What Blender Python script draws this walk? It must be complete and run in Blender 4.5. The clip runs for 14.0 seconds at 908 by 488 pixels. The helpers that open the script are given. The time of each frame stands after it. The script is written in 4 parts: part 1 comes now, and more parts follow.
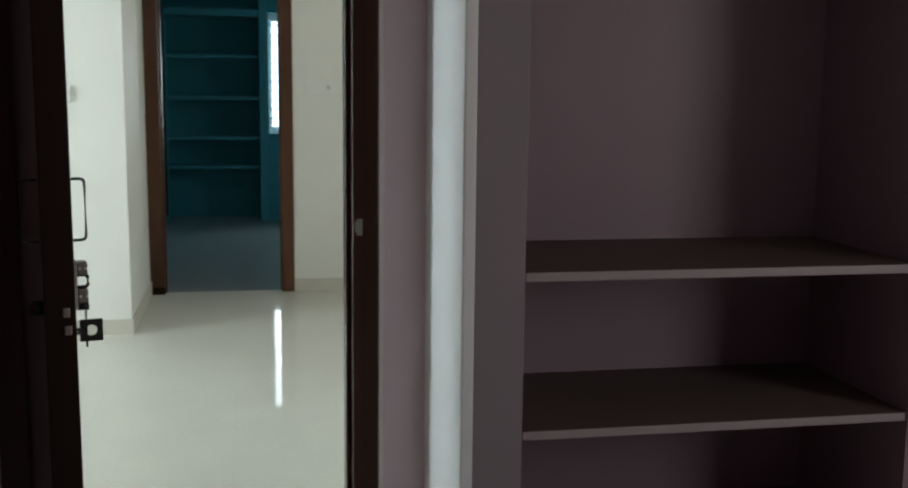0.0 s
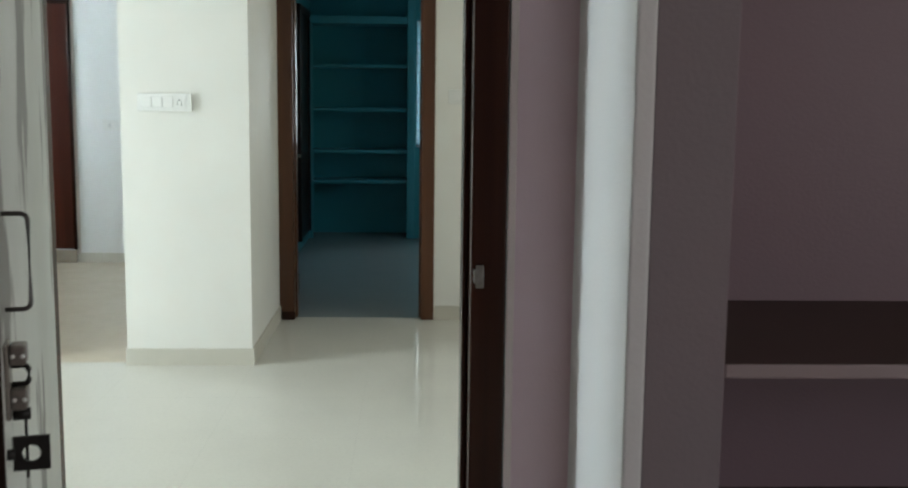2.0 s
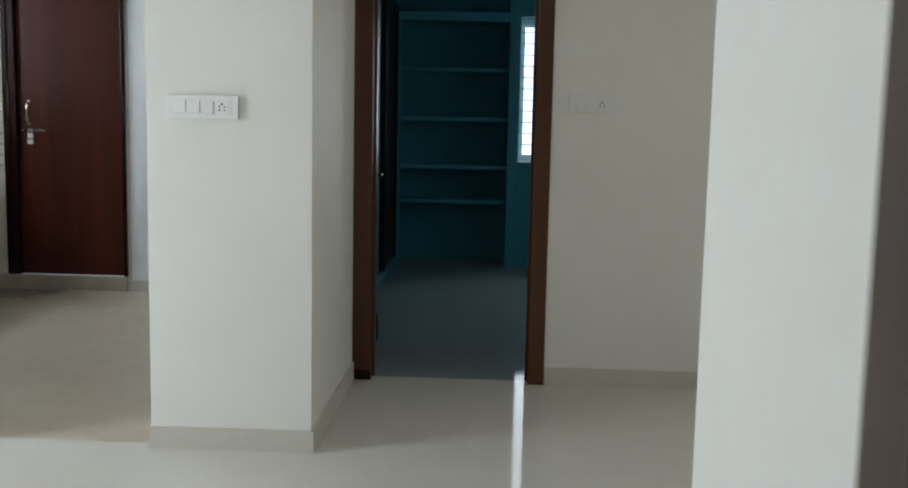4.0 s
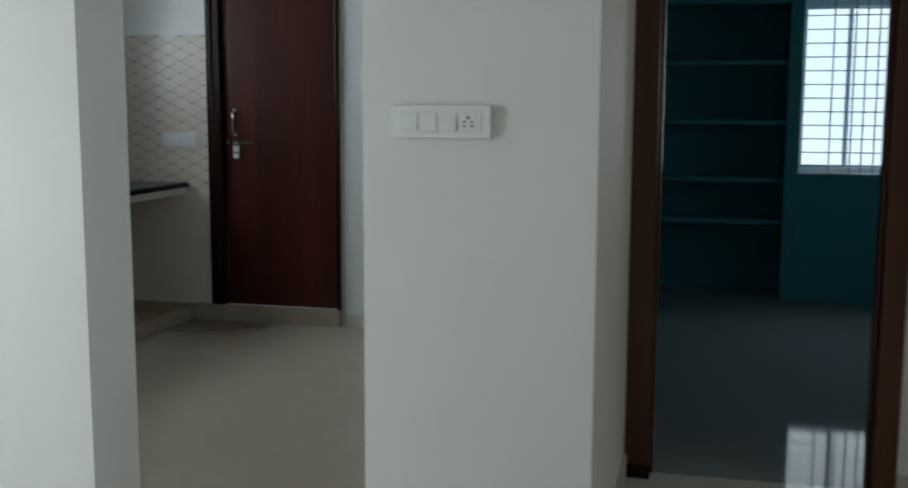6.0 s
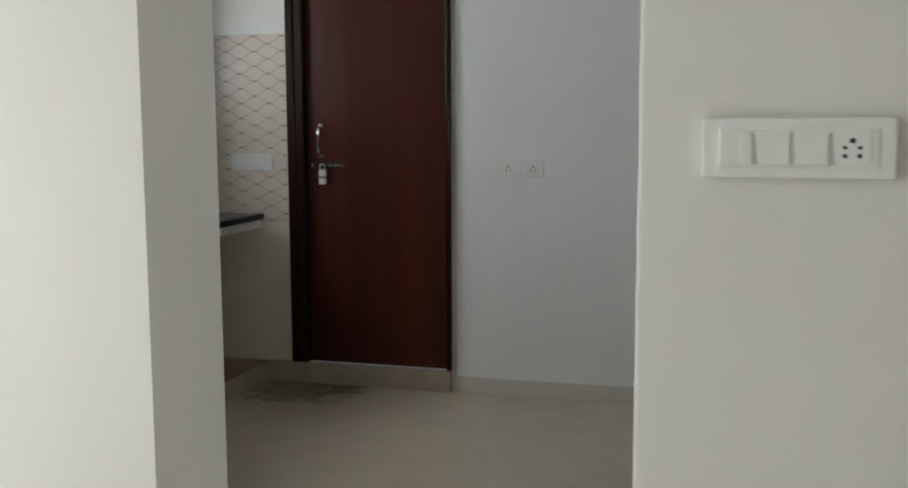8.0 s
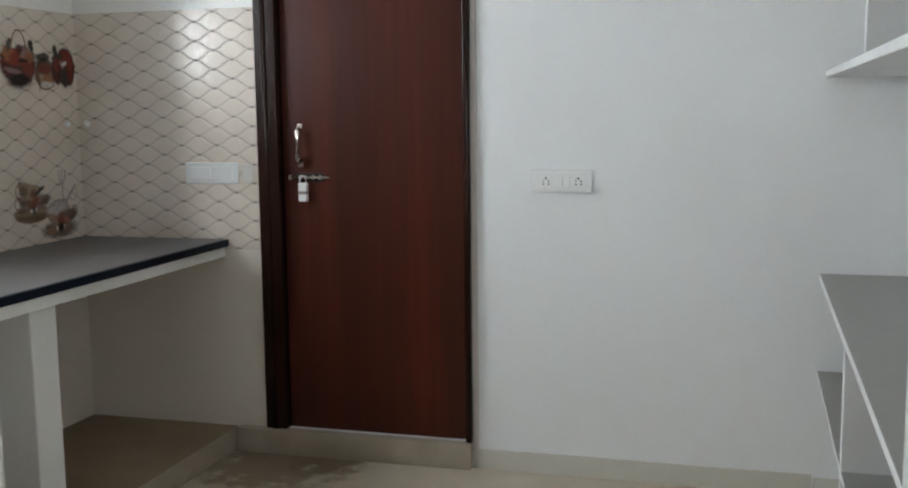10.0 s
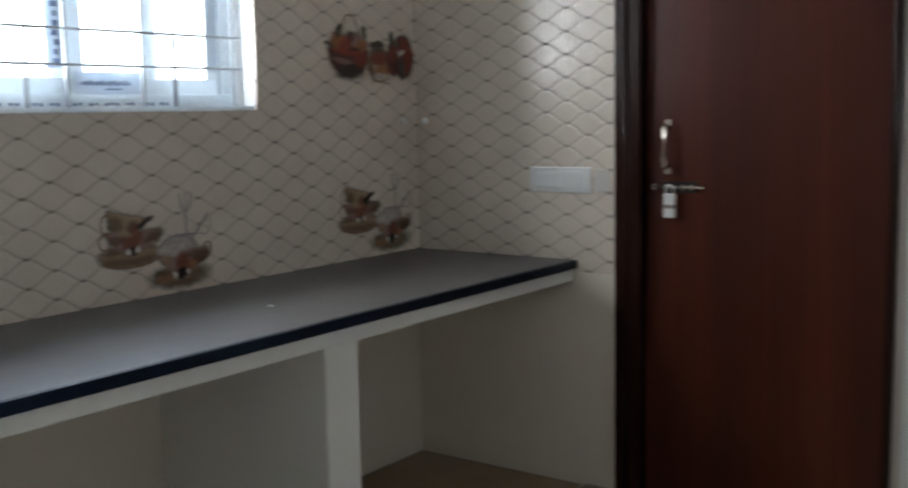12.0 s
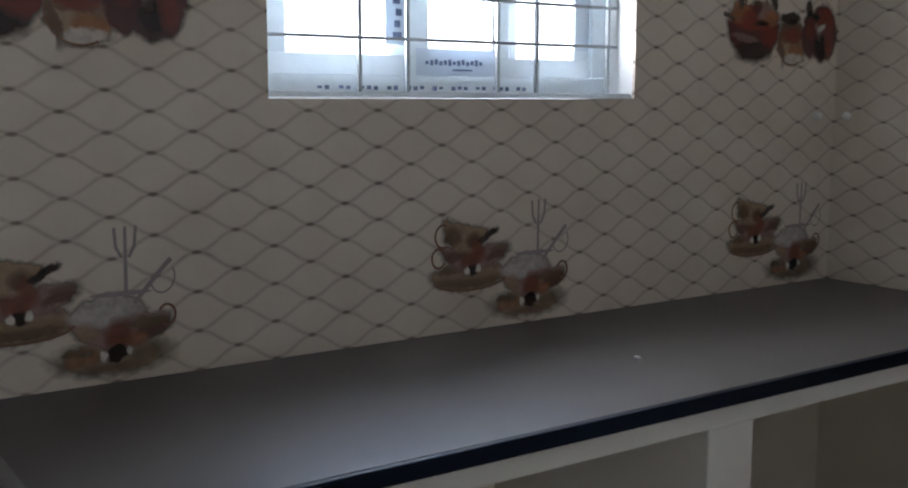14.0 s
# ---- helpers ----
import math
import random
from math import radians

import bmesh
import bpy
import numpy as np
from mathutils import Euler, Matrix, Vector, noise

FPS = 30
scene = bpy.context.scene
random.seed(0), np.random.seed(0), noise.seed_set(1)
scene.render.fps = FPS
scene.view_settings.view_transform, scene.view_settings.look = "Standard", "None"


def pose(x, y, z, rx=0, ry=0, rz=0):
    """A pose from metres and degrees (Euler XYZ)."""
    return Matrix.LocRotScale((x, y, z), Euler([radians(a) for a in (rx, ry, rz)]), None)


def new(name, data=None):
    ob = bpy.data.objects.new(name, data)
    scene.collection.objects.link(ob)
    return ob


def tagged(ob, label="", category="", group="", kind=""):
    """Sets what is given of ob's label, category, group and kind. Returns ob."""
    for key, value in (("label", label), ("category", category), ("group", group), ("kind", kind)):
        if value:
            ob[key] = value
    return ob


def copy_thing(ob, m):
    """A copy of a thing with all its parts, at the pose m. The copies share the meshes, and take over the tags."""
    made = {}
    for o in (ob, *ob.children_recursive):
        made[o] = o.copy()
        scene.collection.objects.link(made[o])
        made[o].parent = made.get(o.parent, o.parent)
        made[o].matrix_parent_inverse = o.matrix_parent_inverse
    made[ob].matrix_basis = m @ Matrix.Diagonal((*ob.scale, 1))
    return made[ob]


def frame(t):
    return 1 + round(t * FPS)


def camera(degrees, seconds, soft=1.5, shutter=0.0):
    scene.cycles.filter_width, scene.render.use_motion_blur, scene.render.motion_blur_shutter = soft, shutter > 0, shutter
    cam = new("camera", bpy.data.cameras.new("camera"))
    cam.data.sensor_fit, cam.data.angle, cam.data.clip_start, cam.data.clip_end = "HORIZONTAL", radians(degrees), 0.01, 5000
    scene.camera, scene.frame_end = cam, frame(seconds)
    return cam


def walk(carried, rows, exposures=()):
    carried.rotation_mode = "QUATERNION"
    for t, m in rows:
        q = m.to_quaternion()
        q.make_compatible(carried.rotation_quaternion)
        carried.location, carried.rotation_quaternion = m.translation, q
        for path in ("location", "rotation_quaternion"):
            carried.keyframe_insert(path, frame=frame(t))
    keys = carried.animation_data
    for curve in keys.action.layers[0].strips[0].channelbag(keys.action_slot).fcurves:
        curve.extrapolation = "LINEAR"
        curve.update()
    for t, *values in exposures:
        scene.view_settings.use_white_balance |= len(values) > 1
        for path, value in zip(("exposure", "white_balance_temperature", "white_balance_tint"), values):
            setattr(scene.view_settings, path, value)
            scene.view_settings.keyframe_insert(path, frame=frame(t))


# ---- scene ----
cam = camera(46.45, 14.0, soft=2.0, shutter=0.4)
PATH = [  # seconds, then x, y, z and the turn about x, y, z
    (0, (0.691, -6.117, 1.420, 81.48, -0.64, -10.71)),
    (0.5, (0.766, -6.085, 1.416, 81.92, -0.23, -7.03)),
    (1, (0.797, -5.927, 1.401, 81.96, 0.19, -5.14)),
    (1.5, (0.797, -5.669, 1.413, 82.15, 0.15, -4.53)),
    (2, (0.822, -5.396, 1.385, 82.16, -0.65, -2.22)),
    (2.5, (0.846, -5.093, 1.394, 82.12, -0.94, 0.85)),
    (2.7, (0.832, -4.947, 1.389, 82.07, -1.01, 1.82)),
    (4.8, (0.607, -3.489, 1.366, 82.90, -0.93, 2.88)),
    (5, (0.565, -3.359, 1.380, 82.86, -0.64, 3.13)),
    (5.5, (0.453, -3.035, 1.396, 82.53, -0.43, 8.35)),
    (6, (0.293, -2.750, 1.400, 82.37, -0.22, 13.84)),
    (6.5, (0.061, -2.454, 1.405, 82.76, -0.04, 14.87)),
    (7, (-0.126, -2.187, 1.398, 82.86, 0.12, 15.06)),
    (7.5, (-0.301, -1.895, 1.403, 82.99, 0.24, 15.95)),
    (7.7, (-0.367, -1.791, 1.399, 83.03, 0.23, 16.24)),
    (9.8, (-0.894, -0.597, 1.415, 82.63, 0.82, 15.47)),
    (10, (-0.913, -0.481, 1.410, 82.67, 0.64, 15.70)),
    (10.5, (-0.972, -0.215, 1.387, 82.90, 0.79, 15.72)),
    (11, (-1.056, -0.014, 1.369, 83.36, 0.47, 18.57)),
    (11.5, (-1.171, 0.176, 1.386, 82.87, 0.85, 26.00)),
    (12, (-1.211, 0.304, 1.390, 82.91, 1.08, 36.09)),
    (12.5, (-1.307, 0.420, 1.382, 82.96, 1.00, 44.57)),
    (13, (-1.416, 0.530, 1.383, 83.12, 0.85, 50.53)),
    (13.5, (-1.578, 0.607, 1.400, 82.75, 0.26, 53.46)),
    (14, (-1.730, 0.759, 1.401, 82.34, -0.06, 55.55)),
]
EXPOSURES = [  # seconds, stops, kelvin, tint
    (0.0, 0.12, 6500, 1), (1.2, 0.12, 6500, 0), (2.0, 0.22, 6600, 2), (2.7, 0.26, 6600, 3), (4.8, -0.80, 6500, 15), (5.5, -0.95, 6500, 17), (6.0, -1.15, 6350, 6), (6.4, -0.9, 6700, 12),
    (6.8, -0.60, 7200, 17), (7.1, -0.70, 7200, 15), (7.6, -0.94, 7200, 13), (9.2, -0.2, 7000, 12), (9.8, 0.0, 6900, 12), (11.0, -0.1, 6800, 9), (11.8, -0.42, 6800, 12),
    (12.5, -0.98, 6900, 12), (13.0, -1.42, 6650, 13), (13.5, -1.50, 6800, 15), (14.0, -0.88, 6750, 16),
]
walk(cam, [(t, pose(*p)) for t, p in PATH], EXPOSURES)

# ---- world and daylight ----
world = bpy.data.worlds.new("sky")
scene.world = world
world.use_nodes = True
sky = world.node_tree.nodes.new("ShaderNodeTexSky")
sky.sky_type, sky.sun_disc = "NISHITA", False
sky.sun_elevation, sky.sun_rotation = radians(48), radians(120)
world.node_tree.links.new(sky.outputs[0], world.node_tree.nodes["Background"].inputs[0])
world.node_tree.nodes["Background"].inputs[1].default_value = 0.10


def daylight(name, x, y, z, rx, ry, rz, w, h, watts, colour=(0.93, 0.97, 1.0)):
    """Sky light that stands in an opening, a window's or an added one."""
    lamp = bpy.data.lights.new(name, "AREA")
    lamp.shape, lamp.size, lamp.size_y, lamp.energy, lamp.color = "RECTANGLE", w, h, watts, colour
    ob = new(name, lamp)
    ob.matrix_world = pose(x, y, z, rx, ry, rz)
    return ob


# a lamp's light leaves along its own -z
daylight("hall_daylight", -3.42, -1.40, 1.25, 90, 0, -90, 0.9, 2.1, 98, (0.84, 0.93, 1.0))
daylight("hall_east_daylight", 4.63, -0.55, 1.55, 90, 0, 90, 1.5, 1.3, 22, (1.0, 0.96, 0.88))
daylight("kitchen_daylight", -4.12, 2.13, 1.85, 90, 0, -90, 1.2, 1.2, 185, (0.82, 0.92, 1.0))
daylight("bedroom_daylight", 1.28, 5.40, 1.52, 90, 0, 180, 0.78, 1.4, 17, (0.86, 0.94, 1.0))
# added fill that brightens the teal walls from an unseen side
daylight("bedroom_east_fill", 2.88, 3.3, 1.5, 90, 0, 90, 1.2, 1.2, 3.5, (0.86, 0.94, 1.0))
# added fill for the dark room, placed by how it lights the wardrobe
daylight("dark_room_fill", 3.48, -6.1, 1.6, 90, 0, 90, 1.3, 1.1, 20.0, (1.0, 0.95, 0.97))


# ---- materials ----
def material(name):
    m = bpy.data.materials.new(name)
    m.use_nodes = True
    t = m.node_tree
    return m, t, t.nodes["Principled BSDF"]


def node(t, kind, **inputs):
    n = t.nodes.new(kind)
    for k, v in inputs.items():
        n.inputs[k].default_value = v
    return n


def mixed(t, fac, a, b):
    n = t.nodes.new("ShaderNodeMix")
    n.data_type = "RGBA"
    for slot, v in ((0, fac), (6, a), (7, b)):
        if isinstance(v, (int, float)):
            n.inputs[slot].default_value = v
        elif isinstance(v, tuple):
            n.inputs[slot].default_value = (*v, 1)
        else:
            t.links.new(v, n.inputs[slot])
    return n.outputs[2]


def ramp(t, socket, lo, hi, to=1.0):
    n = t.nodes.new("ShaderNodeMapRange")
    n.inputs[1].default_value, n.inputs[2].default_value, n.inputs[4].default_value = lo, hi, to
    t.links.new(socket, n.inputs[0])
    return n.outputs[0]


def calc(t, op, a, b=0.0, c=0.0):
    n = t.nodes.new("ShaderNodeMath")
    n.operation = op
    for i, v in enumerate((a, b, c)):
        if isinstance(v, (int, float)):
            n.inputs[i].default_value = v
        else:
            t.links.new(v, n.inputs[i])
    return n.outputs[0]


def grain(t, scale, detail=4.0, stretch=None):
    tc = t.nodes.new("ShaderNodeNewGeometry").outputs["Position"]
    if stretch:
        mp = t.nodes.new("ShaderNodeMapping")
        mp.inputs["Scale"].default_value = stretch
        t.links.new(tc, mp.inputs[0])
        tc = mp.outputs[0]
    n = node(t, "ShaderNodeTexNoise", Scale=scale, Detail=detail)
    t.links.new(tc, n.inputs["Vector"])
    return n.outputs["Fac"]


def relief(t, bsdf, height, strength, distance=0.004):
    b = node(t, "ShaderNodeBump", Strength=strength, Distance=distance)
    t.links.new(height, b.inputs["Height"])
    t.links.new(b.outputs[0], bsdf.inputs["Normal"])


def paint(name, colour, rough=0.6, stain=0.93, bump=0.25):
    """Roller-painted plaster with faint stains and a hand-trowelled unevenness."""
    m, t, s = material(name)
    big = ramp(t, grain(t, 1.3, 5), 0.35, 0.7)
    fine = ramp(t, grain(t, 9.0, 6), 0.3, 0.75)
    dark = tuple(c * stain for c in colour)
    warm = tuple(c * f for c, f in zip(colour, (1.0, stain, stain * 0.97)))
    c = mixed(t, big, colour, dark)
    t.links.new(mixed(t, calc(t, "MULTIPLY", fine, 0.35), c, warm), s.inputs["Base Color"])
    s.inputs["Roughness"].default_value = rough
    h = calc(t, "ADD", grain(t, 160, 3), calc(t, "MULTIPLY", grain(t, 7, 3), 2.0))
    relief(t, s, h, bump, 0.002)
    return m


def wood(name, dark, light, rough=0.28, gloss=0.35, axis=2, scale=1.0):
    """Varnished timber or veneer with its grain along one axis."""
    m, t, s = material(name)
    st = [26.0 * scale] * 3
    st[axis] = 0.7 * scale
    fine = grain(t, 1.6, 9, st)
    st2 = [5.0 * scale] * 3
    st2[axis] = 0.35 * scale
    wide = grain(t, 1.0, 3, st2)
    c = mixed(t, ramp(t, wide, 0.25, 0.75), dark, light)
    t.links.new(mixed(t, calc(t, "MULTIPLY", ramp(t, fine, 0.35, 0.8), 0.45), c, tuple(v * 0.6 for v in dark)), s.inputs["Base Color"])
    s.inputs["Roughness"].default_value = rough
    s.inputs["Specular IOR Level"].default_value = gloss
    return m


def plain(name, colour, rough=0.4, metal=0.0, spread=0.9, scale=30.0):
    m, t, s = material(name)
    c = mixed(t, ramp(t, grain(t, scale, 3), 0.1, 0.9), colour, tuple(v * spread for v in colour))
    t.links.new(c, s.inputs["Base Color"])
    s.inputs["Roughness"].default_value, s.inputs["Metallic"].default_value = rough, metal
    return m


def floor_tile(name, a, b, rough, size=0.6):
    """Polished vitrified tiles with hairline joints."""
    m, t, s = material(name)
    xyz = t.nodes.new("ShaderNodeSeparateXYZ")
    t.links.new(t.nodes.new("ShaderNodeNewGeometry").outputs["Position"], xyz.inputs[0])
    near = None
    for i in (0, 1):
        f = calc(t, "ABSOLUTE", calc(t, "SUBTRACT", calc(t, "FRACT", calc(t, "DIVIDE", xyz.outputs[i], size)), 0.5))
        f = calc(t, "SUBTRACT", 0.5, f)
        near = f if near is None else calc(t, "MINIMUM", near, f)
    joint = calc(t, "LESS_THAN", near, 0.0016)
    cloud = ramp(t, grain(t, 3.0, 3), 0.1, 0.9)
    speck = ramp(t, grain(t, 60.0, 3), 0.45, 0.7)
    c = mixed(t, cloud, a, b)
    c = mixed(t, calc(t, "MULTIPLY", speck, 0.25), c, tuple(v * 0.9 for v in b))
    t.links.new(mixed(t, calc(t, "MULTIPLY", joint, 0.18), c, tuple(v * 0.6 for v in b)), s.inputs["Base Color"])
    s.inputs["Specular IOR Level"].default_value = 0.06
    t.links.new(calc(t, "ADD", rough, calc(t, "MULTIPLY", grain(t, 2.2, 2), 0.04)), s.inputs["Roughness"])
    h = calc(t, "SUBTRACT", calc(t, "MULTIPLY", grain(t, 6.0, 1), 0.5), joint)
    relief(t, s, h, 0.16, 0.0015)
    return m


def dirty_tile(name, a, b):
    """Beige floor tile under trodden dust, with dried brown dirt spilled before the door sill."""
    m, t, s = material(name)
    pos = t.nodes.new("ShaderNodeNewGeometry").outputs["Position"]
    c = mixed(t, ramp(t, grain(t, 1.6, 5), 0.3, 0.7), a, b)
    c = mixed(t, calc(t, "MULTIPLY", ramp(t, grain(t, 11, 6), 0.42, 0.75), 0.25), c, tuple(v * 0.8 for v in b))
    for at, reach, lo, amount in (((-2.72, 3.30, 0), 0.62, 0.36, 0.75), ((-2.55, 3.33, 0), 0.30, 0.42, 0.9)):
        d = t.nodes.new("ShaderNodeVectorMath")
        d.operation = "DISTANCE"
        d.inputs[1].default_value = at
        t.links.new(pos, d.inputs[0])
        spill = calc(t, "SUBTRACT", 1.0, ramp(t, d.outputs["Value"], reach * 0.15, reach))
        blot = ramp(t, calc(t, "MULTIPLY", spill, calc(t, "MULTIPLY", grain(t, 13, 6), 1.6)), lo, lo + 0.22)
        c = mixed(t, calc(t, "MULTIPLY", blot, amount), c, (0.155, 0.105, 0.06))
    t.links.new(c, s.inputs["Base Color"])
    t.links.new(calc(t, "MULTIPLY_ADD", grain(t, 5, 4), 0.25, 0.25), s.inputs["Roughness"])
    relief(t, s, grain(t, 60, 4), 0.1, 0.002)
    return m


def quilted_tile(name):
    """Glazed cream wall tile, printed and embossed with an ogee net and a knot at each crossing."""
    m, t, s = material(name)
    xyz = t.nodes.new("ShaderNodeSeparateXYZ")
    t.links.new(t.nodes.new("ShaderNodeNewGeometry").outputs["Position"], xyz.inputs[0])
    u = calc(t, "ADD", calc(t, "ADD", xyz.outputs[0], xyz.outputs[1]), 3.664 - 1.815)
    v = calc(t, "SUBTRACT", xyz.outputs[2], 1.345)
    bow = calc(t, "MULTIPLY", calc(t, "SUBTRACT", 1.0, calc(t, "COSINE", calc(t, "MULTIPLY", u, math.pi / 0.0805))), 0.0191 * 0.85)
    zigzag = calc(t, "MULTIPLY", calc(t, "PINGPONG", u, 0.0805), 0.0382 / 0.0805 * 0.15)
    wave = calc(t, "ADD", bow, zigzag)

    def off(x, pitch, shift):
        q = calc(t, "FRACT", calc(t, "ADD", calc(t, "DIVIDE", x, pitch), 0.5 + shift))
        return calc(t, "MULTIPLY", calc(t, "ABSOLUTE", calc(t, "SUBTRACT", q, 0.5)), pitch)

    near = calc(t, "MINIMUM", *[off(calc(t, op, v, wave), 0.0764, 0.0) for op in ("SUBTRACT", "ADD")])
    knots = []
    for shift in (0.0, 0.5):
        ku, kv = calc(t, "DIVIDE", off(u, 0.161, shift), 0.0105), calc(t, "DIVIDE", off(v, 0.0764, shift), 0.0042)
        knots.append(calc(t, "ADD", calc(t, "MULTIPLY", ku, ku), calc(t, "MULTIPLY", kv, kv)))
    knot = calc(t, "SUBTRACT", 1.0, ramp(t, calc(t, "MINIMUM", *knots), 0.15, 1.5))
    line = calc(t, "SUBTRACT", 1.0, ramp(t, near, 0.0004, 0.0072))
    wear = ramp(t, grain(t, 14, 3), 0.3, 0.75)
    cloud = ramp(t, grain(t, 8, 4), 0.3, 0.7)
    c = mixed(t, cloud, (0.69, 0.605, 0.520), (0.63, 0.545, 0.465))
    c = mixed(t, calc(t, "MULTIPLY", line, calc(t, "MULTIPLY_ADD", wear, 0.14, 0.24)), c, (0.19, 0.125, 0.100))
    c = mixed(t, calc(t, "MULTIPLY", knot, calc(t, "MULTIPLY_ADD", wear, 0.2, 0.55)), c, (0.085, 0.055, 0.045))
    t.links.new(c, s.inputs["Base Color"])
    s.inputs["Roughness"].default_value = 0.16
    s.inputs["Specular IOR Level"].default_value = 0.31
    puff = calc(t, "ADD", ramp(t, near, 0.0, 0.006), calc(t, "MULTIPLY", ramp(t, near, 0.0, 0.019), 0.4))
    relief(t, s, calc(t, "ADD", puff, calc(t, "MULTIPLY", grain(t, 40, 2), 0.05)), 0.55, 0.0018)
    return m


WHITE = paint("hall_cream_paint", (0.79, 0.785, 0.745), 0.55)
KWHITE = paint("kitchen_white_paint", (0.79, 0.80, 0.80), 0.42)
# one mauve paint: recess and upright darkened for shade, entrance wall lightened as lit
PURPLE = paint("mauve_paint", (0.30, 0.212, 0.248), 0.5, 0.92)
MAUVE_LIT = paint("mauve_paint_lit", (0.80, 0.62, 0.68), 0.5, 0.93)
MAUVE_SHADED = paint("mauve_paint_shaded", (0.275, 0.229, 0.252), 0.5, 0.92)
MAUVE_EDGE = paint("pale_mauve_edge", (0.36, 0.29, 0.30), 0.5, 0.9)
TRIMROSE = paint("rosy_white_bead", (0.80, 0.69, 0.67), 0.55)
TRIMWHITE = paint("white_wardrobe_paint", (0.84, 0.84, 0.85), 0.5)
TRIMPINK = paint("pinkish_plaster", (0.66, 0.60, 0.57), 0.7)
TEAL = paint("teal_paint", (0.058, 0.350, 0.415), 0.5, 0.9)
TEAL_LIGHT = paint("light_teal_paint", (0.075, 0.365, 0.440), 0.5)
SHELF_BROWN = paint("dusty_brown_shelf", (0.118, 0.080, 0.069), 0.7, 0.8)
# kitchen wall below the worktop, with warm floor bounce put into the colour
KWARM = paint("white_paint_warm_bounce", (0.74, 0.685, 0.60), 0.6, 0.88)
CEIL = paint("ceiling_white", (0.8, 0.8, 0.78), 0.8)
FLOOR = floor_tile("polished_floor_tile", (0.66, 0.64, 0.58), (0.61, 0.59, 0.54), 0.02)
# the hall's tile again, with the bedroom's dimness put into a darker colour
BFLOOR_SHADED = floor_tile("bedroom_floor_tile_shaded", (0.33, 0.365, 0.375), (0.30, 0.335, 0.345), 0.03)
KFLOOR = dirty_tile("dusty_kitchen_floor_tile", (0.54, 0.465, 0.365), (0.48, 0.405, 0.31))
SKIRT = plain("skirting_tile", (0.60, 0.57, 0.50), 0.55, 0, 0.93, 12)
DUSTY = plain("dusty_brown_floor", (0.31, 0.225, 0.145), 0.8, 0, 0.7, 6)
TILE = quilted_tile("quilted_cream_tile")
DOORRED = wood("red_brown_veneer", (0.034, 0.0072, 0.0042), (0.108, 0.0205, 0.0095), 0.36, 0.26)
FRAME_RED = wood("red_brown_polished_frame", (0.026, 0.009, 0.0055), (0.066, 0.022, 0.012), 0.24, 0.4)
FRAME_DARK = wood("dark_polished_frame", (0.011, 0.0045, 0.003), (0.034, 0.012, 0.007), 0.26, 0.2)
FRAME_BROWN = wood("brown_polished_frame", (0.055, 0.020, 0.009), (0.125, 0.050, 0.022), 0.3)
LEAF_DARK = wood("black_brown_door_edge", (0.010, 0.005, 0.004), (0.026, 0.011, 0.008), 0.38, 0.15)
STONE = plain("black_granite_edge", (0.005, 0.007, 0.014), 0.5, 0, 0.7, 120)
STONE.node_tree.nodes["Principled BSDF"].inputs["Specular IOR Level"].default_value = 0.3
# bluish sky sheen on the edge, put in as a specular tint
STONE.node_tree.nodes["Principled BSDF"].inputs["Specular Tint"].default_value = (0.30, 0.55, 1.0, 1)
GREYSTONE = plain("dusty_grey_granite", (0.115, 0.103, 0.093), 0.40, 0, 0.78, 9)
GREYSTONE.node_tree.nodes["Principled BSDF"].inputs["Specular IOR Level"].default_value = 0.36
# the stone is grey; the sky's blue reflection is tinted into its highlights
GREYSTONE.node_tree.nodes["Principled BSDF"].inputs["Specular Tint"].default_value = (0.18, 0.50, 1.0, 1)
SHELF_GREY = plain("grey_shelf_stone", (0.30, 0.29, 0.265), 0.45, 0, 0.9, 20)
SINKSTEEL = plain("dull_sink_steel", (0.125, 0.12, 0.115), 0.55, 0.8, 0.8, 20)
WORNSTEEL = plain("worn_steel", (0.36, 0.33, 0.30), 0.45, 0.9, 0.6, 90)
STEEL = plain("brushed_steel", (0.72, 0.72, 0.70), 0.3, 1.0, 0.85, 50)
BRASSY = plain("nickel_plated_brass", (0.50, 0.46, 0.40), 0.27, 1.0, 0.9, 50)
BLACKIRON = plain("blackened_iron", (0.03, 0.028, 0.026), 0.45, 0.6, 0.7, 60)
DARKWIRE = plain("dark_steel_wire", (0.16, 0.15, 0.145), 0.3, 1.0, 0.8, 60)
PLASTIC = plain("white_switch_plastic", (0.82, 0.82, 0.80), 0.18, 0, 0.98, 40)
CREAM_PLASTIC = plain("dusty_cream_plastic", (0.60, 0.57, 0.53), 0.3, 0, 0.92, 30)
BRIGHT = plain("bright_padlock_steel", (0.80, 0.80, 0.78), 0.3, 0.25, 0.9, 50)
SKIRT_DULL = plain("dirty_beige_tile", (0.44, 0.37, 0.285), 0.5, 0, 0.7, 9)
PLATE_WHITE = plain("dusty_white_plastic", (0.73, 0.725, 0.71), 0.22, 0, 0.95, 30)
SOCKET = plain("dark_socket_hole", (0.02, 0.02, 0.02), 0.6)
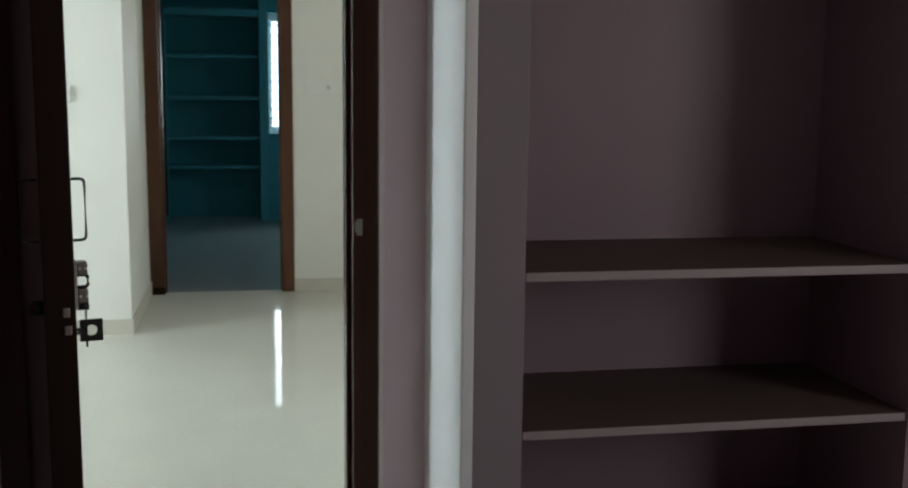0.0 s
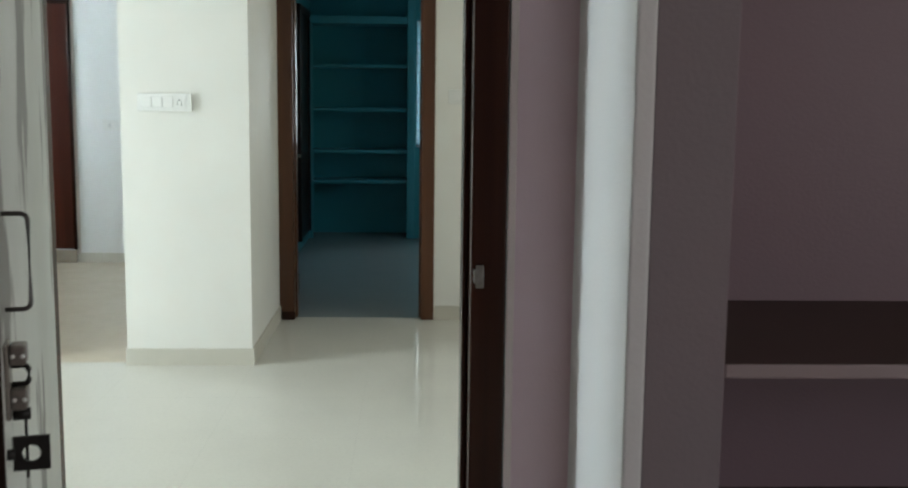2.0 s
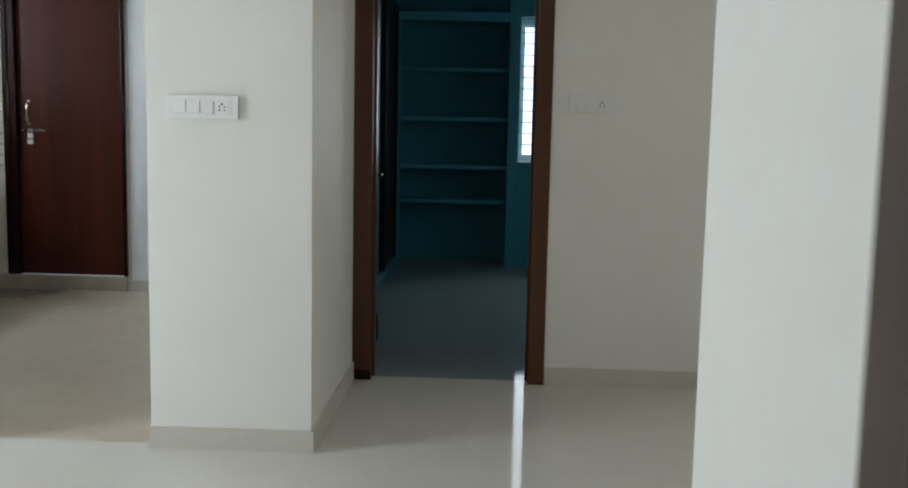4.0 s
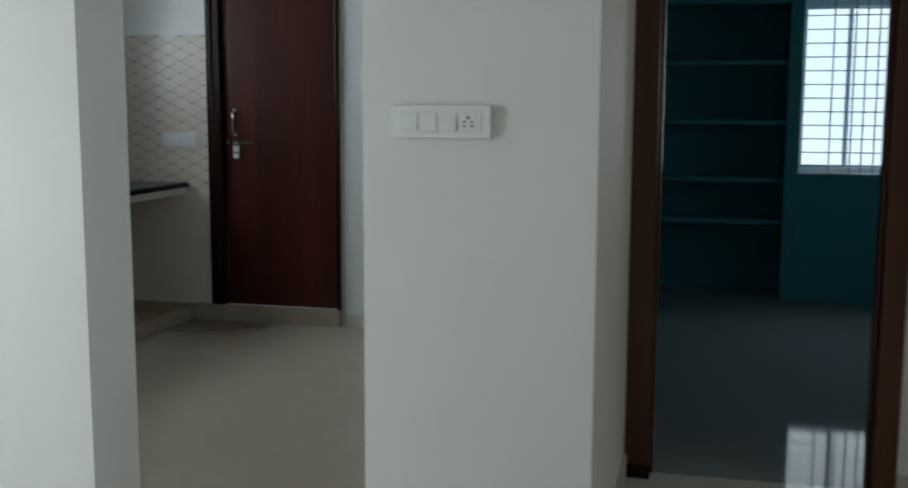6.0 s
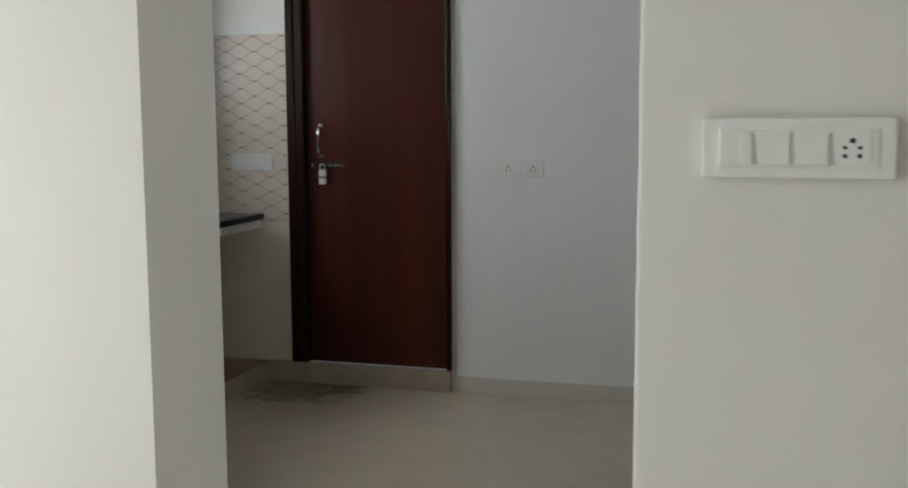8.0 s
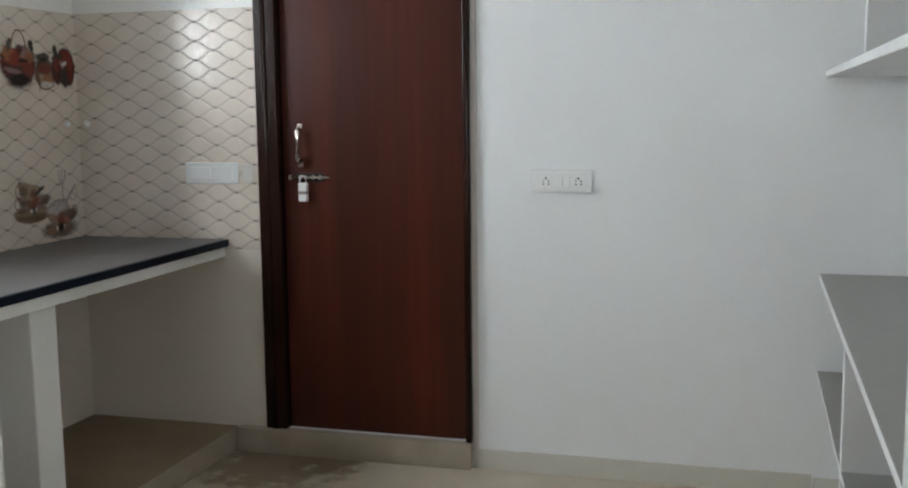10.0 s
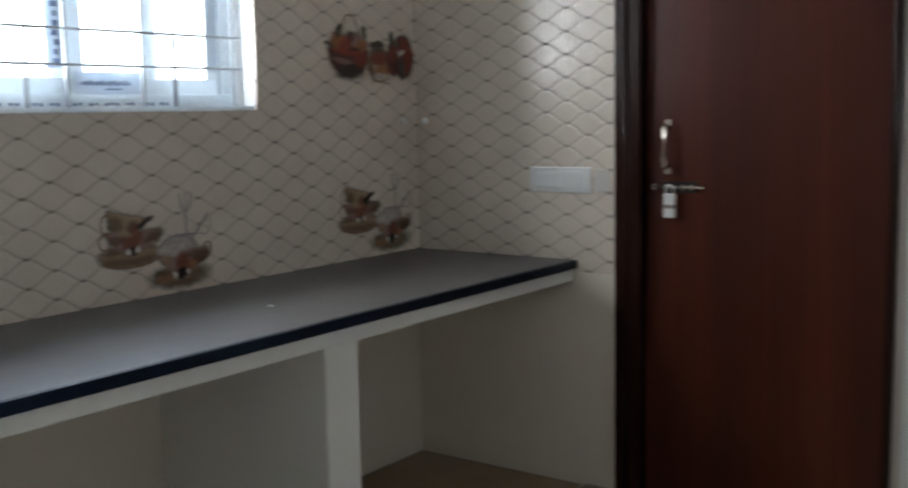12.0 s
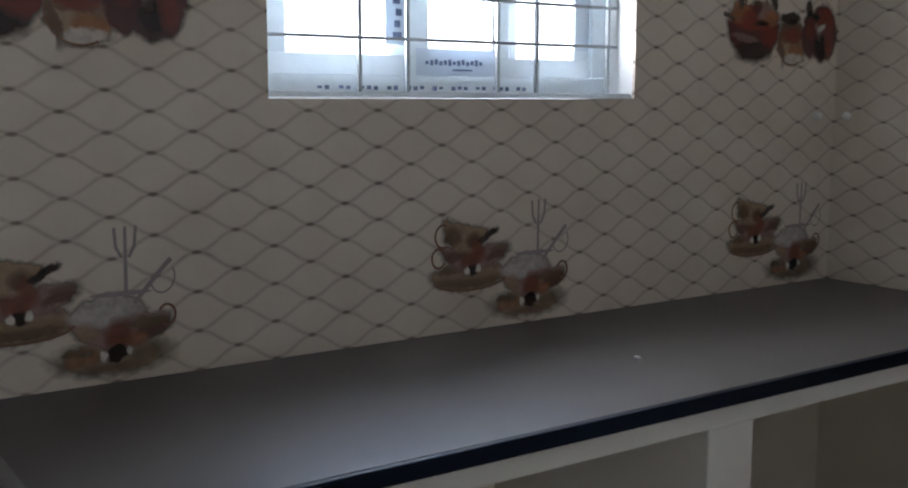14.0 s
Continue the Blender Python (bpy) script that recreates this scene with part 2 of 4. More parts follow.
def shining_through(name, colour, share):
    """Thin pale plastic that lets some daylight through."""
    m, t, s = material(name)
    t.links.new(mixed(t, ramp(t, grain(t, 25, 4), 0.3, 0.75), colour, tuple(v * 0.94 for v in colour)), s.inputs["Base Color"])
    s.inputs["Roughness"].default_value = 0.3
    tr, mx = t.nodes.new("ShaderNodeBsdfTranslucent"), t.nodes.new("ShaderNodeMixShader")
    tr.inputs[0].default_value = (*colour, 1)
    mx.inputs[0].default_value = share
    t.links.new(s.outputs[0], mx.inputs[1])
    t.links.new(tr.outputs[0], mx.inputs[2])
    t.links.new(mx.outputs[0], t.nodes["Material Output"].inputs[0])
    return m


UPVC = shining_through("white_window_plastic", (0.84, 0.90, 0.94), 0.13)
TAPE_BLUE = shining_through("blue_protective_film", (0.72, 0.80, 0.89), 0.15)
INK = plain("faded_blue_ink", (0.075, 0.10, 0.17), 0.6, 0, 3.0, 60)
GRILLE = plain("grey_painted_iron", (0.46, 0.49, 0.52), 0.4, 0.2, 0.8, 60)


def peeling_face():
    """Pale primer with dirt and dark worn patches."""
    m, t, s = material("pale_worn_door_face")
    patch = ramp(t, grain(t, 9.0, 8, (1, 1, 0.35)), 0.545, 0.60)
    c = mixed(t, ramp(t, grain(t, 2.5, 5), 0.3, 0.7), (0.74, 0.75, 0.70), (0.58, 0.58, 0.53))
    t.links.new(mixed(t, calc(t, "MULTIPLY", patch, 0.75), c, (0.16, 0.14, 0.12)), s.inputs["Base Color"])
    s.inputs["Roughness"].default_value = 0.6
    relief(t, s, patch, 0.2, 0.001)
    return m


PEEL = peeling_face()


def glass():
    m, t, s = material("window_glass")
    mix, tr = t.nodes.new("ShaderNodeMixShader"), t.nodes.new("ShaderNodeBsdfTransparent")
    gl = t.nodes.new("ShaderNodeBsdfGlossy")
    gl.inputs["Roughness"].default_value = 0.02
    mix.inputs[0].default_value = 0.05
    t.links.new(tr.outputs[0], mix.inputs[1])
    t.links.new(gl.outputs[0], mix.inputs[2])
    t.links.new(mix.outputs[0], t.nodes["Material Output"].inputs[0])
    return m


GLASS = glass()


# ---- building helpers ----
def boxes(*spans):
    """One bmesh of boxes given as x0, y0, z0, x1, y1, z1."""
    bm = bmesh.new()
    for x0, y0, z0, x1, y1, z1 in spans:
        vs = [bm.verts.new((x, y, z)) for x in (x0, x1) for y in (y0, y1) for z in (z0, z1)]
        for f in ((0, 1, 3, 2), (4, 6, 7, 5), (0, 4, 5, 1), (2, 3, 7, 6), (0, 2, 6, 4), (1, 5, 7, 3)):
            bm.faces.new([vs[i] for i in f])
    bmesh.ops.recalc_face_normals(bm, faces=bm.faces)
    return bm


def pierced(us, vs, holes, place):
    """A slab over the grid us x vs with cells left out; place(u, v, w) gives the point, w is 0 on one face and 1 on the other."""
    bm = bmesh.new()
    verts = {}
    def at(i, j, w):
        if (i, j, w) not in verts:
            verts[i, j, w] = bm.verts.new(place(us[i], vs[j], w))
        return verts[i, j, w]
    n, m = len(us) - 1, len(vs) - 1
    solid = {(i, j) for i in range(n) for j in range(m)} - set(holes)
    for i, j in solid:
        for w in (0, 1):
            bm.faces.new([at(i, j, w), at(i + 1, j, w), at(i + 1, j + 1, w), at(i, j + 1, w)])
        for di, dj, a, b in ((-1, 0, (i, j), (i, j + 1)), (1, 0, (i + 1, j), (i + 1, j + 1)), (0, -1, (i, j), (i + 1, j)), (0, 1, (i, j + 1), (i + 1, j + 1))):
            if (i + di, j + dj) not in solid:
                bm.faces.new([at(*a, 0), at(*b, 0), at(*b, 1), at(*a, 1)])
    bmesh.ops.recalc_face_normals(bm, faces=bm.faces)
    return bm


def wall_x(x0, x1, us, vs, holes):
    """A wall that runs along y, from x0 to x1 thick."""
    return pierced(us, vs, holes, lambda u, v, w: (x1 if w else x0, u, v))


def wall_y(y0, y1, us, vs, holes):
    """A wall that runs along x, from y0 to y1 thick."""
    return pierced(us, vs, holes, lambda u, v, w: (u, y1 if w else y0, v))


def soft(bm, width=0.003, segments=2):
    bmesh.ops.bevel(bm, geom=bm.edges[:], offset=width, segments=segments, profile=0.6, affect="EDGES", clamp_overlap=True)
    return bm


def rod(bm, a, b, r, sides=10):
    a, b = Vector(a), Vector(b)
    m = Matrix.Translation((a + b) / 2) @ (b - a).to_track_quat("Z", "Y").to_matrix().to_4x4()
    bmesh.ops.create_cone(bm, cap_ends=True, segments=sides, radius1=r, radius2=r, depth=(b - a).length, matrix=m)
    return bm


def bent_rod(points, r, sides=8):
    """A bent bar through points, rounded at its bends."""
    bm = bmesh.new()
    ring_prev = None
    pts = [Vector(p) for p in points]
    for i, p in enumerate(pts):
        d = (pts[min(i + 1, len(pts) - 1)] - pts[max(i - 1, 0)]).normalized()
        q = d.to_track_quat("Z", "Y")
        ring = [bm.verts.new(p + q @ Vector((r * math.cos(k * math.tau / sides), r * math.sin(k * math.tau / sides), 0))) for k in range(sides)]
        if ring_prev:
            for k in range(sides):
                bm.faces.new((ring_prev[k], ring_prev[(k + 1) % sides], ring[(k + 1) % sides], ring[k]))
        else:
            bm.faces.new(ring[::-1])
        ring_prev = ring
    bm.faces.new(ring_prev)
    bmesh.ops.recalc_face_normals(bm, faces=bm.faces)
    return bm


def mesh_object(name, bm, mats, smooth=False, by_normal=None):
    me = bpy.data.meshes.new(name)
    mats = mats if isinstance(mats, (list, tuple)) else [mats]
    if by_normal:
        for f in bm.faces:
            f.material_index = by_normal(f.normal, f.calc_center_median())
    bm.to_mesh(me)
    bm.free()
    for m in mats:
        me.materials.append(m)
    if smooth:
        me.shade_smooth()
    return new(name, me)


def part(name, bm, mat, parent, label="", smooth=False):
    ob = mesh_object(name, bm, mat, smooth)
    ob.parent = parent
    return tagged(ob, label) if label else ob


def structure(name, bm, mats, label, category, by_normal=None):
    return tagged(mesh_object(name, bm, mats, False, by_normal), label, category, kind="structure")


def thing(name, label, category, group="", at=None):
    ob = new(name)
    if at is not None:
        ob.matrix_world = at
    return tagged(ob, label, category, group)


H = 2.95  # ceiling height
K = 3.425  # kitchen's north wall
XW = -3.664  # kitchen's west wall
DY0, DY1 = -3.60, -3.49  # wall with the entrance to the dark room
TY0, TY1 = 1.156, 1.276  # wall with the bedroom door
BY = 5.05  # bedroom's north wall

# ---- floors and ceilings ----
structure("floor", pierced((-3.75, -0.001, 4.6), (-7.75, 0.05, TY0 + 0.06), [(0, 1)], lambda u, v, w: (u, v, 0.0 if w else -0.12)), FLOOR,
          "polished off-white vitrified tile floor of the hall", "floor")
# separate slab so that its tile can carry the shade as colour
structure("floor_bedroom", boxes((-0.30, TY0 + 0.0605, -0.12, 4.6, 5.9, 0)), BFLOOR_SHADED, "polished tile floor of the teal bedroom, darkened for shade", "floor")
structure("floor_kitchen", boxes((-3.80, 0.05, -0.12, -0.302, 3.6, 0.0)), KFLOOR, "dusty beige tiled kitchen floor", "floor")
structure("ceiling", boxes((-4.1, -7.9, H, 4.7, 6.0, H + 0.12)), CEIL, "plain white plastered ceiling slab", "ceiling")

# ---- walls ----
# the mauve side carries its stronger light in the colour
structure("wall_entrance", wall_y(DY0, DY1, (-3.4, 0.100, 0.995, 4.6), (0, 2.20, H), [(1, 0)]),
          [WHITE, MAUVE_LIT], "mauve wall lightened as if lit on one side and cream on the other, with a doorway", "wall", lambda n, c: 1 if n.y < -0.5 else 0)
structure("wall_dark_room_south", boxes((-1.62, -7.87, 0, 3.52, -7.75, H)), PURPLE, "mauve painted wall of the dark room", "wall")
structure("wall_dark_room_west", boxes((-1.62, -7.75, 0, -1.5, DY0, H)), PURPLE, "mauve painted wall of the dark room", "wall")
# unseen wall, opened only to let the added fill in
structure("wall_dark_room_east", wall_x(3.4, 3.52, (-7.75, -6.75, -5.45, DY0), (0, 1.0, 2.15, H), [(1, 1)]), PURPLE, "mauve painted wall with an added opening for the fill light", "wall")
structure("wall_hall_west", wall_x(-3.4, -3.25, (DY1, -1.85, -0.95, -0.078), (0, 0.15, 2.3, H), [(1, 1)]),
          WHITE, "cream hall wall with a balcony doorway", "wall")
structure("wall_hall_north", boxes((-3.75, -0.078, 0, -1.457, 0.173, H)), [WHITE, KWHITE], "cream wall ending at the kitchen opening", "wall",
          lambda n, c: 1 if n.y > 0.5 else 0)
structure("wall_kitchen_beam", boxes((-1.457, -0.078, 2.15, -0.64, 0.12, H)), WHITE, "cream lintel over the kitchen opening", "wall")
structure("wall_pier", boxes((-0.64, 0, 0, 0, 0.115, H), (-0.12, 0.115, 0, 0, TY1, H)), [WHITE, KWHITE], "cream wall pier between kitchen and bedroom door", "wall",
          lambda n, c: 1 if n.x < -0.5 and c.y > 0.12 else 0)
structure("wall_hall_east_stub", boxes((1.188, DY1, 0, 1.31, -1.613, H)), WHITE, "white hall wall ending beside the passage", "wall")
structure("wall_hall_east", wall_x(4.6, 4.72, (DY1, -1.3, 0.2, TY1), (0, 0.9, 2.2, H), [(1, 1)]), WHITE, "cream wall closing the hall, with a window opening", "wall")
structure("wall_bedroom_door", wall_y(TY0, TY1, (-0.001, 0.96, 4.6), (0, 2.20, H), [(0, 0)]), [WHITE, TEAL], "cream wall with the bedroom doorway, teal inside", "wall",
          lambda n, c: 1 if n.y > 0.5 else 0)
BW = -0.205  # face of the bedroom's west wall
structure("wall_bedroom_west", boxes((-0.34, TY1, 0, BW, 5.55, H)), [TEAL, KWHITE], "teal bedroom wall", "wall", lambda n, c: 1 if n.x < -0.5 else 0)
structure("wall_bedroom_north", wall_y(BY, BY + 0.2, (0.846, 0.8615, 1.475, 2.8), (0, 0.905, 2.13, H), [(1, 1)]),
          TEAL, "teal bedroom wall with a window", "wall")
structure("wall_bedroom_recess", boxes((BW, 5.50, 0, 0.905, 5.62, H)), TEAL, "teal back wall of the wardrobe recess", "wall")
# unseen wall; its opening is added for the fill light
structure("wall_bedroom_east", wall_x(2.8, 2.92, (TY1, 2.7, 3.9, BY + 0.2), (0, 0.9, 2.1, H), [(1, 1)]), TEAL, "teal bedroom wall with an added opening for the fill light", "wall")
# cream left of the door and beige low down carry warm bounce as colour
structure("wall_kitchen_north", wall_y(K, K + 0.15, (XW - 0.25, -2.823, -1.948, -0.30), (0, 0.10, 0.85, 2.20, H), [(1, 1), (1, 2)]),
          [KWHITE, WHITE, KWARM], "white painted kitchen wall with a doorway", "wall", lambda n, c: 0 if c.x > -2.83 else 2 if c.z < 0.85 else 1)
structure("wall_kitchen_west", wall_x(XW - 0.17, XW, (0.173, 1.641, 2.621, K), (0, 0.85, 1.408, 2.35, H), [(1, 2)]),
          [WHITE, KWARM, KWHITE], "white painted kitchen wall around the window", "wall", lambda n, c: 1 if c.z < 0.85 else 2 if abs(n.x) < 0.5 else 0)

# glazed wall tiling, 8 mm proud of the plaster, from the worktop up
T = 0.008
structure("wall_tiling_west", wall_x(XW, XW + T, (0.18, 1.641, 2.621, K), (0.84, 1.408, 1.815), [(1, 1)]),
          TILE, "glossy cream quilted wall tiles with brown net lines", "wall tiles")
structure("wall_tiling_north", boxes((XW + T, K - T, 0.845, -2.826, K, 1.815)), TILE, "glossy cream quilted wall tiles beside the door", "wall tiles")

# skirting
SK = 0.088
structure("baseboard_pier", boxes((-0.646, -0.010, 0, 0.010, 0, SK), (0, 0, 0, 0.010, TY0, SK)), SKIRT, "tile skirting round the cream pier", "skirting")
structure("baseboard_passage", boxes((0.965, TY0 - 0.010, 0, 4.6, TY0, SK)), SKIRT, "tile skirting along the cream passage wall", "skirting")
structure("baseboard_hall", boxes((-3.25, -0.088, 0, -1.457, -0.078, SK), (1.178, DY1, 0, 1.188, -1.613, SK), (-1.457, -0.088, 0, -1.447, 0.173, SK)), SKIRT,
          "tile skirting along the hall walls", "skirting")
structure("baseboard_kitchen", boxes((-1.948, K - 0.012, 0, -0.68, K, 0.078)), SKIRT, "tile skirting under the white kitchen wall", "skirting")
structure("baseboard_bedroom", boxes((BW, TY1, 0, BW + 0.012, BY - 0.016, 0.09)), TEAL_LIGHT, "pale skirting along the teal wall", "skirting")
structure("door_sill", soft(boxes((-2.95, K - 0.045, 0, -1.948, K - 0.001, 0.104)), 0.004), SKIRT_DULL, "raised tiled sill under the kitchen door", "door sill")


# ---- doors ----
def door_frame(name, label, x0, x1, y0, y1, z0, z1, w, mat, wr=None):
    wr = wr or w
    ob = thing(name, label, "door frame", at=pose((x0 + x1) / 2, (y0 + y1) / 2, z0))
    inv = ob.matrix_world.inverted()
    ym = y0 + (y1 - y0) * 0.45
    for nm, b in (("post", (x0, y0, z0, x0 + w, y1, z1)), ("post", (x1 - wr, y0, z0, x1, y1, z1)), ("head", (x0 + w, y0, z1 - w, x1 - wr, y1, z1)),
                  ("stop", (x0 + w, ym, z0, x0 + w + 0.012, y1, z1 - w)), ("stop", (x1 - wr - 0.012, ym, z0, x1 - wr, y1, z1 - w))):
        bm = soft(boxes(b), 0.004)
        bm.transform(inv)
        part(nm, bm, mat, ob)
    ob["kind"] = "structure"
    return ob


def arc_handle(base, out, up, length, depth, r):
    """A D handle: two feet and a bar with rounded bends."""
    base, out, up = Vector(base), Vector(out).normalized(), Vector(up).normalized()
    pts = [base]
    c = depth * 0.3
    for k in range(5):
        a = k / 4 * math.pi / 2
        pts.append(base + out * (depth - c + c * math.sin(a)) + up * (c - c * math.cos(a)))
    for k in range(5):
        a = (1 - k / 4) * math.pi / 2
        pts.append(base + out * (depth - c + c * math.sin(a)) + up * (length - c + c * math.cos(a)))
    pts.append(base + up * length)
    return bent_rod(pts, r)


# kitchen door: frame, leaf, handle, sliding bolt and padlock
kf = door_frame("door_frame_kitchen", "dark polished timber frame of the kitchen door", -2.823, -1.948, K - 0.03, K + 0.10, 0.105, 2.20, 0.092, FRAME_DARK, 0.022)
bm = bmesh.new()
rod(bm, (-2.782, K - 0.028, 0.106), (-2.782, K - 0.028, 2.19), 0.0105, 12)
rod(bm, (-1.952, K - 0.028, 0.106), (-1.952, K - 0.028, 2.19), 0.005, 10)
bm.transform(kf.matrix_world.inverted())
part("moulding", bm, FRAME_DARK, kf, "rounded polished moulding", True)
structure("trim_kitchen", soft(boxes((-1.946, K - 0.006, 0.079, -1.922, K - 0.0005, 2.21)), 0.002), TRIMPINK, "rough pinkish plaster bead beside the door frame", "trim")
kd = thing("door_1", "closed red-brown veneered flush door with a padlocked bolt", "door", at=pose(-2.73, K + 0.01, 0.107))
kd["kind"] = "structure"
part("leaf", soft(boxes((0.002, 0, 0, 0.757, 0.035, 2.0)), 0.003), DOORRED, kd)
hz = 1.206 - 0.107
part("handle", arc_handle((0.078, 0, hz), (0, -1, 0), (0, 0, 1), 0.125, 0.035, 0.0100), BRASSY, kd, "nickel-plated pull handle", True)
for dz in (-0.012, 0.137):
    bm = boxes((0.066, -0.006, hz + dz - 0.012, 0.090, 0, hz + dz + 0.012))
    part("handle_foot", soft(bm, 0.003), BRASSY, kd)
bz = 1.141 - 0.107
bm = bmesh.new()
rod(bm, (0.022, -0.014, bz), (0.205, -0.014, bz), 0.0055, 10)
bolt = part("bolt", bm, BRASSY, kd, "sliding door bolt", True)
for x in (0.03, 0.075, 0.128, 0.158):
    part("bolt_bracket", soft(boxes((x, -0.021, bz - 0.009, x + 0.009, 0, bz + 0.009)), 0.003), WORNSTEEL, kd)
part("backplate", soft(boxes((0.06, -0.004, bz - 0.018, 0.178, 0, bz + 0.018)), 0.002), BLACKIRON, kd, "blackened backplate")
pl = part("padlock", soft(boxes((0.076, -0.034, bz - 0.096, 0.114, -0.014, bz - 0.020)), 0.006, 3), BRIGHT, kd, "steel padlock")
part("shackle", arc_handle((0.081, -0.024, bz - 0.024), (0, 0, 1), (1, 0, 0), 0.026, 0.030, 0.004), STEEL, pl, "", True)
part("padlock_band", boxes((0.0755, -0.0345, bz - 0.066, 0.1145, -0.0135, bz - 0.054)), WORNSTEEL, pl)

# bedroom door frame
bf = door_frame("door_frame_bedroom", "brown polished timber frame of the bedroom doorway", -0.001, 0.96, TY0 - 0.015, TY1 + 0.01, 0.001, 2.20, 0.092, FRAME_BROWN, 0.08)
# worn block at the foot of one post, and the striking pin seen on the inner edge
bm = soft(boxes((-0.003, TY0 - 0.024, 0.001, 0.096, TY0 - 0.0155, 0.052)), 0.004)
bm.transform(bf.matrix_world.inverted())
part("worn_foot", bm, FRAME_DARK, bf, "chipped dark foot of the post")

# dark door in the bedroom's west wall
wd = thing("door_2", "closed near-black door in the teal wall", "door", at=pose(BW, 4.49, 0.091))
wd["kind"] = "structure"
part("leaf", soft(boxes((0.001, -0.38, 0.002, 0.03, 0.38, 2.03)), 0.003), LEAF_DARK, wd)
for y0 in (-0.45, 0.38):
    part("frame_post", soft(boxes((0.001, y0, 0.002, 0.045, y0 + 0.07, 2.10)), 0.004), LEAF_DARK, wd)
part("frame_head", soft(boxes((0.001, -0.38, 2.03, 0.045, 0.38, 2.10)), 0.004), LEAF_DARK, wd)

# bedroom leaf folded back against the passage side, seen edge-on with its tower bolts
bd = thing("door_3", "open dark brown bedroom door leaf seen edge-on", "door", at=pose(0.085, TY1 + 0.012, 0.012, 0, 0, 95.7))
bd["kind"] = "structure"
part("leaf", soft(boxes((0, 0, 0, 0.78, 0.034, 2.0)), 0.003), LEAF_DARK, bd)
bm = bmesh.new()
bmesh.ops.create_uvsphere(bm, u_segments=12, v_segments=8, radius=0.014, matrix=Matrix.Translation((0.52, -0.026, 0.975)))
rod(bm, (0.52, -0.026, 0.975), (0.52, 0.0, 0.975), 0.006)
part("knob", bm, BRASSY, bd, "small bright metal knob", True)
bm = bmesh.new()
rod(bm, (0.70, -0.009, 0.004), (0.70, -0.009, 0.16), 0.006, 10)
part("tower_bolt", bm, BLACKIRON, bd, "dark tower bolt at the foot of the leaf", True)
for z in (0.03, 0.12):
    part("bolt_staple", soft(boxes((0.688, -0.017, z, 0.712, 0, z + 0.016)), 0.003), BLACKIRON, bd)

# entrance frame and the open leaf
ef = door_frame("door_frame_entrance", "dark varnished timber frame of the entrance doorway", 0.100, 0.985, DY0 - 0.006, DY1 + 0.012, 0.001, 2.20, 0.070, FRAME_RED, 0.062)
for nm, b in (("strike_plate", (0.932, DY0 - 0.009, 1.062, 0.946, DY0 - 0.0055, 1.102)), ("strike_lip", (0.928, DY0 - 0.014, 1.071, 0.936, DY0 - 0.008, 1.095))):
    bm = soft(boxes(b), 0.002)
    bm.transform(ef.matrix_world.inverted())
    part(nm, bm, WORNSTEEL, ef, "worn metal strike plate")
structure("trim_entrance", soft(boxes((0.986, DY0 - 0.007, 0, 0.999, DY0 - 0.0005, 2.13)), 0.002), TRIMROSE, "thin rosy white plaster bead beside the dark frame", "trim")

ang = math.degrees(math.atan2(-0.70, 0.180))
ed = thing("door_4", "open dark door leaf with one pale worn face", "door", at=pose(0.219, DY0 - 0.012, 0.012, 0, 0, ang))
ed["kind"] = "structure"
LEN = 0.724
bm = boxes((0, -0.050, 0, LEN, 0, 2.03))
bm = soft(bm, 0.003)
leaf = mesh_object("leaf", bm, [LEAF_DARK, PEEL], False, lambda n, c: 1 if n.y > 0.9 else 0)
leaf.parent = ed
for side, y in ((1, 0.0), (-1, -0.05)):
    part("handle", arc_handle((LEN - 0.055, y, 1.142), (0, side, 0), (0, 0, 1), 0.104, 0.026, 0.0026), DARKWIRE, ed, "bent dark wire pull handle", True)
# latch: a riveted plate with two staples, a loop between them, a hanging rod and the square eye plate
la = part("latch", soft(boxes((LEN - 0.046, 0.0, 1.030, LEN - 0.014, 0.005, 1.112)), 0.002), WORNSTEEL, ed, "worn grey iron door latch")
for z, h in ((1.088, 0.022), (1.040, 0.024)):
    part("staple", soft(boxes((LEN - 0.044, 0.005, z, LEN - 0.016, 0.022, z + h)), 0.004, 3), WORNSTEEL, la)
    for y in (0.009, 0.019):
        bm = bmesh.new()
        bmesh.ops.create_uvsphere(bm, u_segments=10, v_segments=6, radius=0.0026, matrix=Matrix.Translation((LEN - 0.0155, y, z + h / 2)))
        part("rivet", bm, BRIGHT, la, "", True)
part("loop", arc_handle((LEN - 0.03, 0.006, 1.066), (0, 1, 0), (0, 0, 1), 0.020, 0.017, 0.0028), BLACKIRON, la, "", True)
bm = bmesh.new()
rod(bm, (LEN - 0.03, 0.006, 1.033), (LEN - 0.03, 0.023, 1.033), 0.007)
part("latch_knuckle", bm, BLACKIRON, la, "", True)
bm = bmesh.new()
rod(bm, (LEN - 0.03, 0.018, 1.045), (LEN - 0.03, 0.018, 0.962), 0.0016)
part("latch_rod", bm, BLACKIRON, la, "", True)


